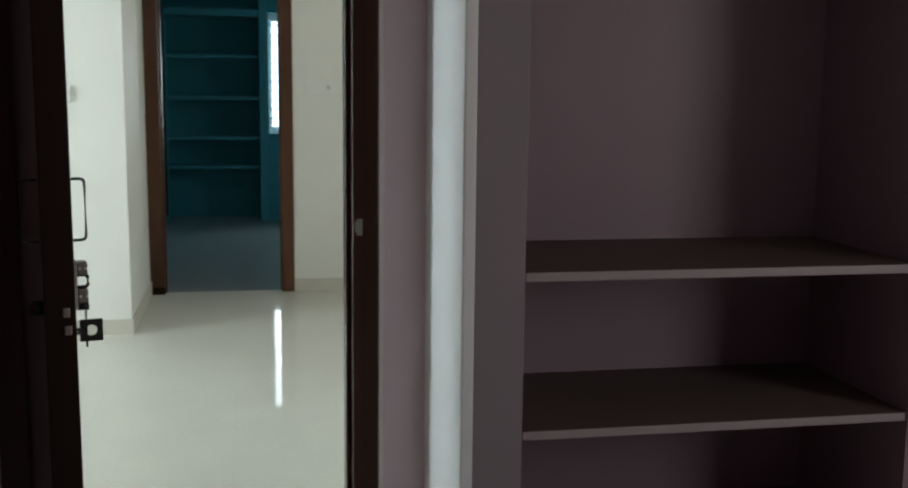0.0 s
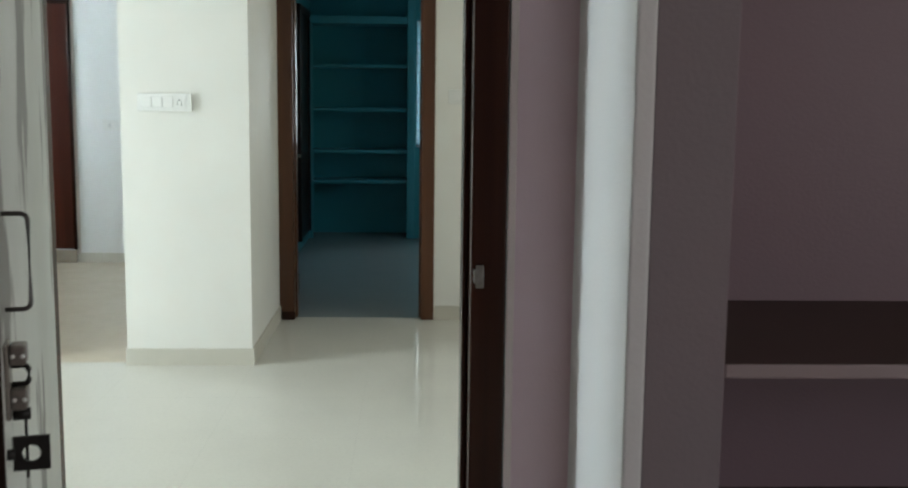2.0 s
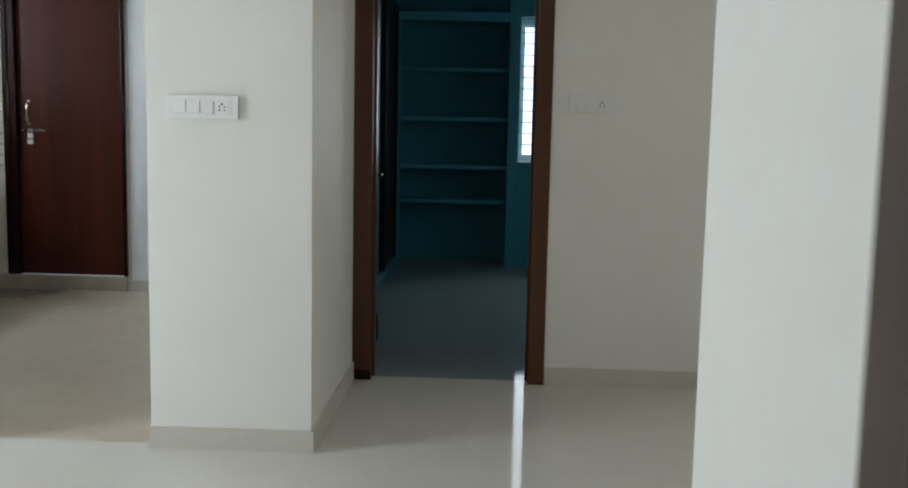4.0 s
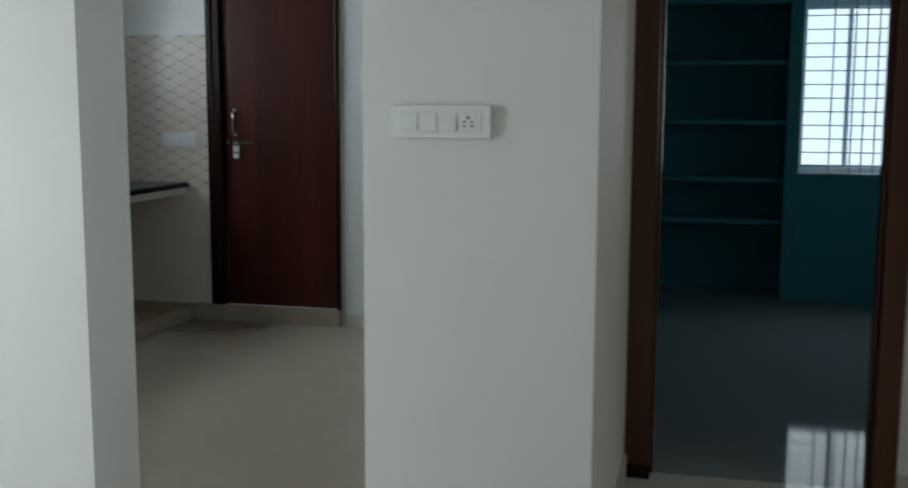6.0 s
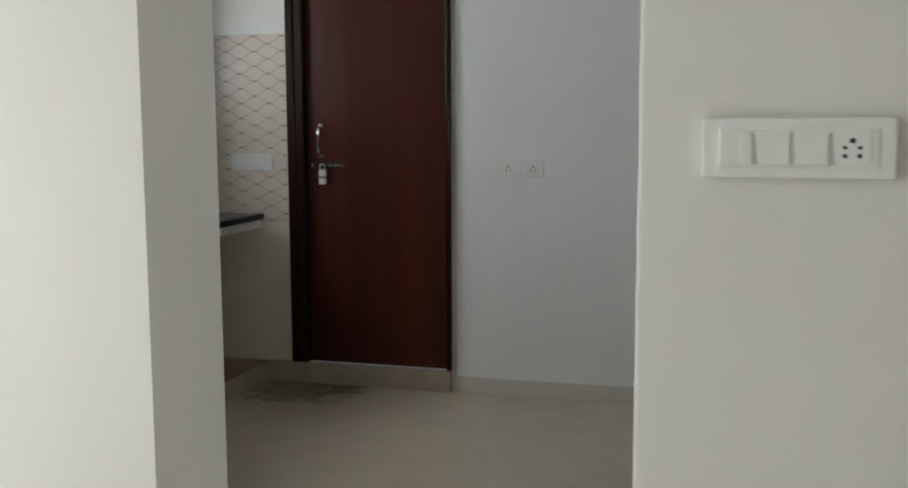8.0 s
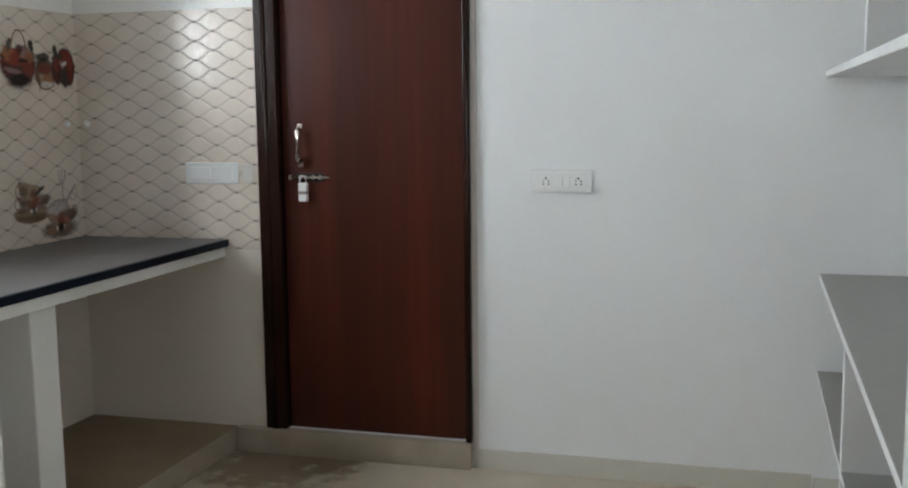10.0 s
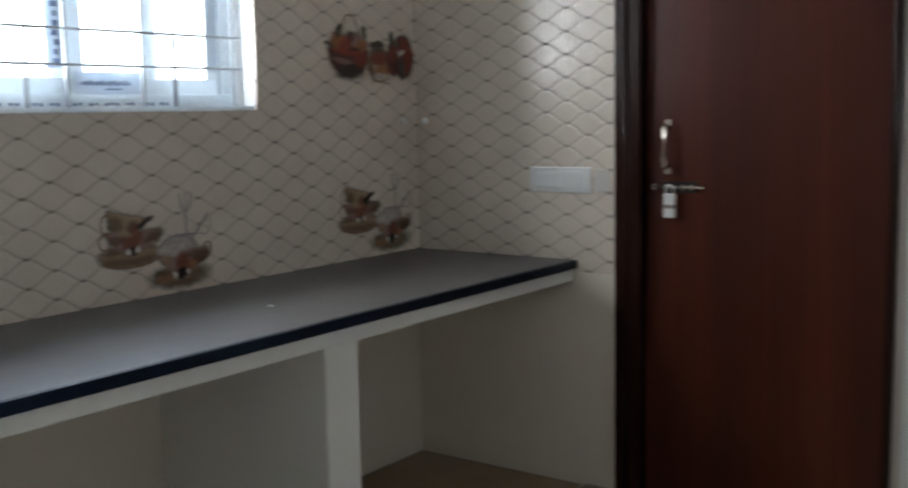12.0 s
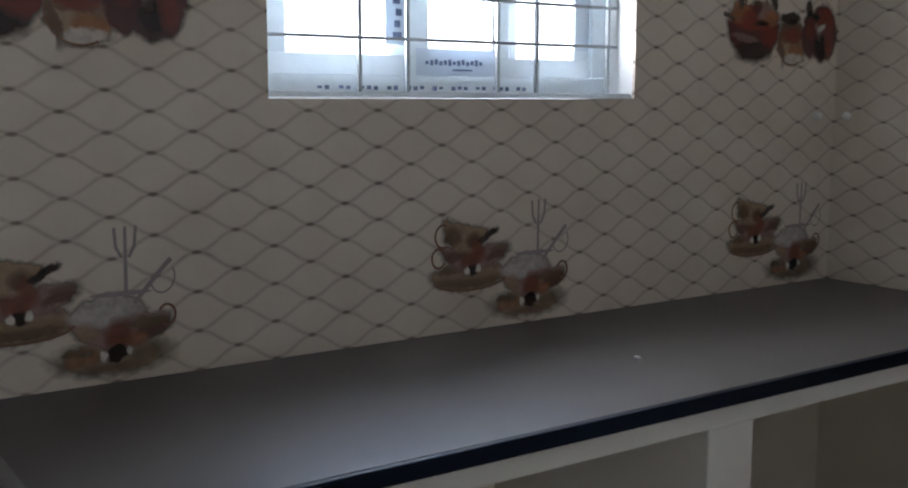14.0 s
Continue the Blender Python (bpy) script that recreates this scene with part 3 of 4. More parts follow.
def eye_plate():
    """A square plate with a round hole."""
    bm = bmesh.new()
    n, s_, r = 16, 0.0185, 0.0095
    loops = []
    for z in (0.0, 0.005):
        out, inn = [], []
        for k in range(n):
            a = math.tau * k / n
            c, s = math.cos(a), math.sin(a)
            q = s_ / max(abs(c), abs(s))
            out.append(bm.verts.new((c * q, z, s * q)))
            inn.append(bm.verts.new((c * r, z, s * r)))
        loops.append((out, inn))
    (o0, i0), (o1, i1) = loops
    for k in range(n):
        j = (k + 1) % n
        bm.faces.new((o0[k], o0[j], i0[j], i0[k]))
        bm.faces.new((o1[k], i1[k], i1[j], o1[j]))
        bm.faces.new((o0[k], o1[k], o1[j], o0[j]))
        bm.faces.new((i0[k], i0[j], i1[j], i1[k]))
    bmesh.ops.recalc_face_normals(bm, faces=bm.faces)
    return bm


bm = eye_plate()
bm.transform(Matrix.Translation((LEN - 0.012, 0.024, 0.994)) @ pose(0, 0, 0, 0, 0, 90))
part("eye_plate", bm, BLACKIRON, la)
bm = bmesh.new()
rod(bm, (LEN - 0.012, -0.002, 0.994), (LEN - 0.012, 0.008, 0.994), 0.006)
part("bolt_neck", bm, BLACKIRON, la, "", True)
bm = bmesh.new()
bmesh.ops.create_uvsphere(bm, u_segments=14, v_segments=10, radius=0.013, matrix=Matrix.Translation((LEN - 0.03, -0.060, 1.035)))
rod(bm, (LEN - 0.03, -0.05, 1.035), (LEN - 0.03, -0.06, 1.035), 0.012)
part("knob", bm, BLACKIRON, ed, "round black knob", True)
for z, y in ((1.03, -0.016), (1.0, -0.014)):
    part("latch_tongue", soft(boxes((LEN, y - 0.006, z - 0.008, LEN + 0.005, y + 0.006, z + 0.008)), 0.002), WORNSTEEL, ed)

# ---- built-in wardrobe of the dark room ----
wr = thing("mauve_wardrobe", "built-in mauve wardrobe recess with dusty brown shelves and a white side", "wardrobe", at=pose(1.6, -3.8, 0))
def wpart(name, bm, mats, label="", by=None):
    bm.transform(wr.matrix_world.inverted())
    ob = mesh_object(name, bm, mats, False, by)
    ob.parent = wr
    return tagged(ob, label) if label else ob
WF = -4.065
wpart("side_lining", soft(boxes((1.100, WF - 0.001, 0, 1.1268, DY0 - 0.001, H)), 0.005, 3), [TRIMWHITE], "white painted side")
wpart("side_panel", soft(boxes((1.127, WF, 0, 1.231, DY0 - 0.001, H)), 0.0008, 1), [MAUVE_SHADED], "mauve upright darkened for shade")
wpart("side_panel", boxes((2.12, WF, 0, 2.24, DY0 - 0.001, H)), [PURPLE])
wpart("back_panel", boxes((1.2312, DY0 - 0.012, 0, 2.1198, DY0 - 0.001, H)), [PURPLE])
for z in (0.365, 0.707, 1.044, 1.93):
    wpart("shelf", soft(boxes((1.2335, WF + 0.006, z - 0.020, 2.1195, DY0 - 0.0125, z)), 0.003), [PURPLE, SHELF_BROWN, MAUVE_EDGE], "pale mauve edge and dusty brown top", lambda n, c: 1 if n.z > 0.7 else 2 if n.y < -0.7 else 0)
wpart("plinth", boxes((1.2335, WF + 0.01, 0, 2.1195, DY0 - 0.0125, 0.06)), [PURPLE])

# ---- bedroom wardrobe recess ----
tw = thing("teal_wardrobe", "teal built-in wardrobe recess with open shelves", "wardrobe", at=pose(0.3, BY, 0))
def tpart(name, bm, mat, label=""):
    bm.transform(tw.matrix_world.inverted())
    return part(name, bm, mat, tw, label)
tpart("post", soft(boxes((0.770, BY - 0.015, 0, 0.845, BY + 0.448, H)), 0.006), TEAL_LIGHT, "lighter teal end post")
tpart("post", soft(boxes((BW + 0.0005, BY - 0.015, 0, BW + 0.050, BY + 0.05, 2.0895)), 0.004), TEAL_LIGHT, "lighter teal jamb")
for z in (0.57, 0.87, 1.28, 1.70):
    tpart("shelf", soft(boxes((BW + 0.001, BY + 0.052, z - 0.03, 0.769, 5.498, z)), 0.003), TEAL_LIGHT)
tpart("loft_slab", soft(boxes((BW + 0.001, BY - 0.012, 2.09, 0.769, 5.498, 2.16)), 0.004), TEAL_LIGHT, "pale teal loft slab")


# ---- windows ----
def sliding_window(name, label, w, h, m, sashes, bars_v, bars_h, fs=0.045, ss=0.05, bar=0.0036):
    """A plastic frame with sashes in it, and an iron grille in front; local x runs across, y into the wall."""
    win = thing(name, label, "window", at=m)
    win["kind"] = "structure"
    f = part("window_frame", soft(boxes((0, 0.10, 0, w, 0.16, 0.05), (0, 0.10, h - 0.06, w, 0.16, h), (0, 0.10, 0.05, fs, 0.16, h - 0.06), (w - fs, 0.10, 0.05, w, 0.16, h - 0.06)), 0.003), UPVC, win)
    for i, (a, b) in enumerate(sashes):
        y = 0.112 + 0.022 * (i % 2)
        s = part("sash", soft(boxes((a, y, 0.045, b, y + 0.020, 0.045 + ss), (a, y, h - 0.055 - ss, b, y + 0.020, h - 0.055), (a, y, 0.045 + ss, a + ss, y + 0.020, h - 0.055 - ss), (b - ss, y, 0.045 + ss, b, y + 0.020, h - 0.055 - ss)), 0.002), UPVC, win)
        p = part("pane", boxes((a + ss, y + 0.008, 0.045 + ss, b - ss, y + 0.012, h - 0.055 - ss)), GLASS, s)
        p.visible_shadow = False
    part("window_sill", soft(boxes((0.001, 0.003, 0.0005, w - 0.001, 0.10, 0.012)), 0.002), UPVC, win)
    for x in bars_v:
        part("grille_bar", soft(boxes((x - bar * 1.2, 0.062, 0.013, x + bar * 1.2, 0.072, h - 0.001)), 0.001, 1), GRILLE, win)
    for z in bars_h:
        part("grille_bar", soft(boxes((0.001, 0.055, z - bar, w - 0.001, 0.062, z + bar)), 0.001, 1), GRILLE, win)
    return win


# kitchen window: local x is the world's y, local y goes out through the west wall
kw = sliding_window("window_1", "white plastic sliding window with protective film behind a grey iron grille", 0.978, 0.94,
                    Matrix(((0, -1, 0, XW), (1, 0, 0, 1.642), (0, 0, 1, 1.409), (0, 0, 0, 1))),
                    ((0.045, 0.45), (0.36, 0.72), (0.63, 0.933)), (0.245, 0.365, 0.612, 0.728, 0.955), (0.127, 0.222, 0.36, 0.50, 0.64, 0.78))
bw = sliding_window("window_2", "white plastic window behind close grey grille bars", 0.612, 1.222,
                    Matrix(((1, 0, 0, 0.862), (0, 1, 0, BY), (0, 0, 1, 0.906), (0, 0, 0, 1))),
                    ((0.006, 0.33), (0.30, 0.606)), (0.205, 0.345, 0.42, 0.50), [0.06 + 0.0945 * i for i in range(12)], 0.006, 0.022, 0.0042)


def film(win, name, x0, z0, x1, z1, y, mat):
    return part(name, boxes((x0, y, z0, x1, y + 0.001, z1)), mat, win)


# printed protective film left on the plastic, its print kept as plain bars
sheet = film(kw, "protective_film", 0.335, 0.118, 0.395, 0.82, 0.1095, TAPE_BLUE)
for i in range(26):
    film(sheet, "print_mark", 0.354 + 0.004 * (i % 3), 0.130 + 0.0255 * i, 0.377 - 0.004 * (i % 2), 0.145 + 0.0255 * i, 0.1083, INK)
sheet = film(kw, "protective_film", 0.415, 0.050, 0.640, 0.112, 0.1095, TAPE_BLUE)
for i in range(13):
    film(sheet, "print_mark", 0.440 + 0.0125 * i, 0.076 - 0.002 * (i % 2), 0.4485 + 0.0125 * i, 0.084 + 0.002 * (i % 3), 0.1083, INK)
film(sheet, "print_mark", 0.515, 0.062, 0.570, 0.066, 0.1083, INK)
sheet = film(kw, "protective_film", 0.05, 0.006, 0.92, 0.040, 0.0985, UPVC)
for i in range(34):
    if i % 7 not in (2, 5):
        film(sheet, "print_mark", 0.16 + 0.0172 * i, 0.020 - 0.0015 * (i % 3), 0.1705 + 0.0172 * i, 0.026 + 0.001 * (i % 2), 0.0973, INK)
film(kw, "protective_film", 0.885, 0.118, 0.93, 0.82, 0.1095, TAPE_BLUE)

def bright_distance(name, bm, label, strength=7.0):
    m, t, s = material(name + "_haze")
    t.nodes.remove(s)
    e = t.nodes.new("ShaderNodeEmission")
    t.links.new(mixed(t, ramp(t, grain(t, 0.8, 4), 0.3, 0.7), (0.74, 0.87, 1.0), (0.64, 0.81, 1.0)), e.inputs[0])
    e.inputs[1].default_value = strength
    t.links.new(e.outputs[0], t.nodes["Material Output"].inputs[0])
    return structure(name, bm, m, label, "backdrop")


bright_distance("backdrop_west", boxes((-4.82, -0.6, 0.3, -4.80, 5.2, 4.2)), "bright hazy daylight outside the kitchen window", 10.0)
bright_distance("backdrop_north", boxes((-1.0, 7.60, 0.2, 6.0, 7.62, 4.5)), "bright hazy daylight outside the bedroom window", 3.0)

# ---- kitchen worktop and its supports ----
CF = -2.976
wt = thing("worktop", "dusty grey granite kitchen worktop with a black edge", "worktop", at=pose(-3.32, 1.8, 0.886))
def kpart(name, bm, mat, parent, label=""):
    bm.transform(parent.matrix_world.inverted())
    return part(name, bm, mat, parent, label)
Y0 = 0.18
SX0, SX1, SY0, SY1 = -3.50, -3.10, 0.42, 1.035  # hole for the sink
XT = XW + T + 0.0005
top = kpart("slab", pierced((XT, SX0, SX1, CF - 0.012), (Y0, SY0, SY1, K - T - 0.0005), [(1, 1)], lambda u, v, w: (u, v, 0.886 if w else 0.868)), GREYSTONE, wt)
kpart("edge", soft(boxes((CF - 0.0118, Y0, 0.856, CF, K - 0.0005, 0.8855)), 0.0025, 2), STONE, wt, "polished black granite nosing")
sup = thing("worktop_support", "white plastered beam and pillars under the worktop", "worktop support", at=pose(-3.2, 1.8, 0.1))
kpart("beam", soft(boxes((XW, Y0, 0.812, CF - 0.020, K - 0.0005, 0.8555)), 0.004), WHITE, sup)
for a, b in ((2.200, 2.324), (1.106, 1.218)):
    kpart("pillar", soft(boxes((XW + 0.001, a, 0.100, CF - 0.030, b, 0.8115)), 0.006), WHITE, sup)
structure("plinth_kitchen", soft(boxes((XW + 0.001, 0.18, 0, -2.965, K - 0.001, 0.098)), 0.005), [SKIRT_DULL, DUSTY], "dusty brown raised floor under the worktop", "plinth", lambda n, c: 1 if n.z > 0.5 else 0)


def sink_bowl():
    """A pressed bowl with rounded corners under a flat rim."""
    bm = bmesh.new()
    def ring(hx, hy, r, z, n=6):
        vs = []
        for cx, cy, a0 in ((hx - r, hy - r, 0), (-hx + r, hy - r, 90), (-hx + r, -hy + r, 180), (hx - r, -hy + r, 270)):
            for k in range(n + 1):
                a = radians(a0 + 90 * k / n)
                vs.append(bm.verts.new((cx + r * math.cos(a), cy + r * math.sin(a), z)))
        return vs
    hx, hy = (SX1 - SX0) / 2, (SY1 - SY0) / 2
    rings = [ring(hx + 0.02, hy + 0.02, 0.01, 0.0), ring(hx + 0.02, hy + 0.02, 0.01, 0.004), ring(hx - 0.022, hy - 0.028, 0.09, 0.004), ring(hx - 0.032, hy - 0.038, 0.085, -0.015), ring(hx - 0.06, hy - 0.065, 0.07, -0.17), ring(0.05, 0.05, 0.04, -0.18)]
    for a, b in zip(rings, rings[1:]):
        for k in range(len(a)):
            j = (k + 1) % len(a)
            bm.faces.new((a[k], a[j], b[j], b[k]))
    bm.faces.new(rings[-1])
    bmesh.ops.recalc_face_normals(bm, faces=bm.faces)
    return bm


snk = thing("kitchen_sink", "steel kitchen sink set into the grey worktop", "sink", at=pose((SX0 + SX1) / 2, (SY0 + SY1) / 2, 0.8865))
part("bowl", sink_bowl(), SINKSTEEL, snk, "", True)
bm = bmesh.new()
rod(bm, (0, 0, -0.179), (0, 0, -0.172), 0.035, 20)
part("drain", bm, BLACKIRON, snk)
chip = thing("plaster_crumb", "small white plaster crumb lying on the worktop", "crumb", at=pose(-3.242, 2.246, 0.886))
bm = bmesh.new()
bmesh.ops.create_icosphere(bm, subdivisions=2, radius=0.006)
for v in bm.verts:
    v.co *= 0.8 + 0.4 * random.random()
bm.transform(Matrix.Translation((0, 0, 0.0035)) @ Matrix.Diagonal((1.5, 1.0, 0.6, 1)))
part("crumb", bm, KWHITE, chip)

# ---- kitchen shelves of thin white slabs ----
ks = thing("kitchen_shelves", "built-in white kitchen shelves of thin slabs", "shelves", at=pose(-0.5, 2.3, 0))
SXF, SXB = -0.676, -0.341
def shelf_slab(x0, y0, z0, x1, y1, z1):
    bm = soft(boxes((x0, y0, z0, x1, y1, z1)), 0.003)
    bm.transform(ks.matrix_world.inverted())
    ob = mesh_object("shelf", bm, [KWHITE, SHELF_GREY], False, lambda n, c: 1 if n.z > 0.7 else 0)
    ob.parent = ks
    return tagged(ob, "thin slab with a grey top and white edge")


for z0, z1 in ((0.792, 0.815), (1.500, 1.523)):
    shelf_slab(SXF, 1.225, z0, SXB, K - 0.001, z1)
shelf_slab(SXF + 0.002, 2.372, 0.446, SXB, K - 0.001, 0.463)
shelf_slab(SXF + 0.002, 1.225, 0.446, SXB, 2.338, 0.463)
kpart("divider", soft(boxes((SXF + 0.002, 2.339, 0.07, SXB, 2.371, 0.791)), 0.003), KWHITE, ks)
kpart("divider", soft(boxes((SXF + 0.002, 2.10, 1.524, SXB, 2.132, 2.3)), 0.003), KWHITE, ks)
kpart("end_panel", soft(boxes((SXF - 0.002, 1.10, 0, SXB, 1.224, H)), 0.004), KWHITE, ks)
kpart("base", soft(boxes((SXF + 0.004, 1.225, 0, SXB, K - 0.001, 0.069)), 0.003), SKIRT, ks)
structure("wall_kitchen_east", boxes((-0.66, 0.12, 0, -0.345, 1.099, H)), KWHITE, "white kitchen wall behind the pier", "wall")


# ---- switch plates ----
def rounded_plate(w, h, d, r=0.006):
    bm = boxes((-w / 2, -d, -h / 2, w / 2, 0, h / 2))
    return soft(bm, r * 0.6, 3)


def switch_board(name, label, m, w, h, modules, d=0.010, mat=None):
    """A white modular plate; modules are (kind, x, width)."""
    mat = mat or PLASTIC
    ob = thing(name, label, "switch board", at=m)
    part("plate", rounded_plate(w, h, d), mat, ob)
    part("inner_frame", soft(boxes((-w * 0.41, -d - 0.0018, -h * 0.33, w * 0.41, -d + 0.001, h * 0.33)), 0.0012), mat, ob)
    for kind, x, mw in modules:
        if kind == "switch":
            bm = boxes((x - mw / 2 + 0.0015, -d - 0.009, -h * 0.27, x + mw / 2 - 0.0015, -d, h * 0.27))
            for v in bm.verts:
                if v.co.z > 0 and v.co.y < -d - 0.003:
                    v.co.y += 0.0045
            part("rocker", soft(bm, 0.0012), mat, ob)
        else:
            s = part("socket", soft(boxes((x - mw / 2, -d - 0.003, -h * 0.27, x + mw / 2, -d, h * 0.27)), 0.0012), mat, ob)
            for hx, hzz, r in ((0, 0.011, 0.0042), (-0.010, 0.001, 0.003), (0.010, 0.001, 0.003), (-0.010, -0.011, 0.0034), (0.010, -0.011, 0.0034)):
                bm = bmesh.new()
                rod(bm, (x + hx, -d - 0.0034, hzz), (x + hx, -d - 0.0028, hzz), r, 12)
                part("pin_hole", bm, SOCKET, s)
    return ob


switch_board("switch_board_hall", "white modular switch board with three rockers and a socket", pose(-0.416, -0.0005, 1.349), 0.270, 0.088,
             (("switch", -0.086, 0.048), ("switch", -0.033, 0.048), ("switch", 0.020, 0.048), ("socket", 0.075, 0.050)), 0.019)
switch_board("switch_board_kitchen", "white modular board with a socket and switches on the kitchen wall", pose(-1.596, K - 0.0005, 1.135), 0.228, 0.084,
             (("socket", -0.058, 0.044), ("switch", -0.005, 0.024), ("switch", 0.022, 0.024), ("socket", 0.064, 0.044)))
switch_board("switch_board_tiles", "blank white plate with one pilot hole on the tiles", pose(-3.036, K - T - 0.0005, 1.157), 0.236, 0.086, (("switch", -0.045, 0.09),), 0.010, PLATE_WHITE)
switch_board("switch_board_passage", "white switch board on the dim passage wall", pose(1.155, TY0 - 0.0005, 1.395), 0.225, 0.088,
             (("switch", -0.06, 0.04), ("switch", -0.015, 0.04), ("socket", 0.045, 0.05)))
nb = thing("patch_plate", "small blank white cover plate beside the board", "cover plate", at=pose(-2.878, K - T - 0.0005, 1.157))
part("plate", rounded_plate(0.05, 0.075, 0.006), CREAM_PLASTIC, nb)

# ---- printed pictures on the tiles ----
def soft_print(name, fields):
    """Ceramic print of blurred colour fields: x, z, half width, half height, tilt, blur, strength, colour, lower half only."""
    m, t, s = material("tile_print_" + name)
    tc = t.nodes.new("ShaderNodeTexCoord").outputs["Object"]
    xyz = t.nodes.new("ShaderNodeSeparateXYZ")
    t.links.new(tc, xyz.inputs[0])

    def wander(scale, amount):
        n = node(t, "ShaderNodeTexNoise", Scale=scale, Detail=3.0)
        t.links.new(tc, n.inputs["Vector"])
        return calc(t, "MULTIPLY", calc(t, "SUBTRACT", n.outputs["Fac"], 0.5), amount), n.outputs["Fac"]

    ax, _ = wander(32, 0.030)
    az, streak = wander(47, 0.022)
    px, pz = calc(t, "ADD", xyz.outputs[0], ax), calc(t, "ADD", xyz.outputs[2], az)
    c, alpha = (0.5, 0.42, 0.34), 0.0
    for x, z, hx, hz, tilt, blur, strength, colour, bowl in fields:
        cs, sn = math.cos(radians(tilt)), math.sin(radians(tilt))
        dx, dz = calc(t, "SUBTRACT", px, x), calc(t, "SUBTRACT", pz, z)
        u = calc(t, "MULTIPLY_ADD", dx, cs / hx, calc(t, "MULTIPLY", dz, sn / hx))
        v = calc(t, "MULTIPLY_ADD", dz, cs / hz, calc(t, "MULTIPLY", dx, -sn / hz))
        d = calc(t, "MULTIPLY_ADD", u, u, calc(t, "MULTIPLY", v, v))
        k = calc(t, "SUBTRACT", 1.0, ramp(t, d, 1.0 - blur, 1.0 + blur))
        if bowl:
            k = calc(t, "MULTIPLY", k, calc(t, "SUBTRACT", 1.0, ramp(t, v, -0.08, 0.12)))
        k = calc(t, "MULTIPLY", k, strength)
        c = mixed(t, k, c, colour)
        alpha = calc(t, "MAXIMUM", alpha, k)
    c = mixed(t, ramp(t, streak, 0.40, 0.72, 0.35), c, (0.05, 0.03, 0.022))
    t.links.new(c, s.inputs["Base Color"])
    t.links.new(alpha, s.inputs["Alpha"])
    s.inputs["Roughness"].default_value = 0.22
    return m


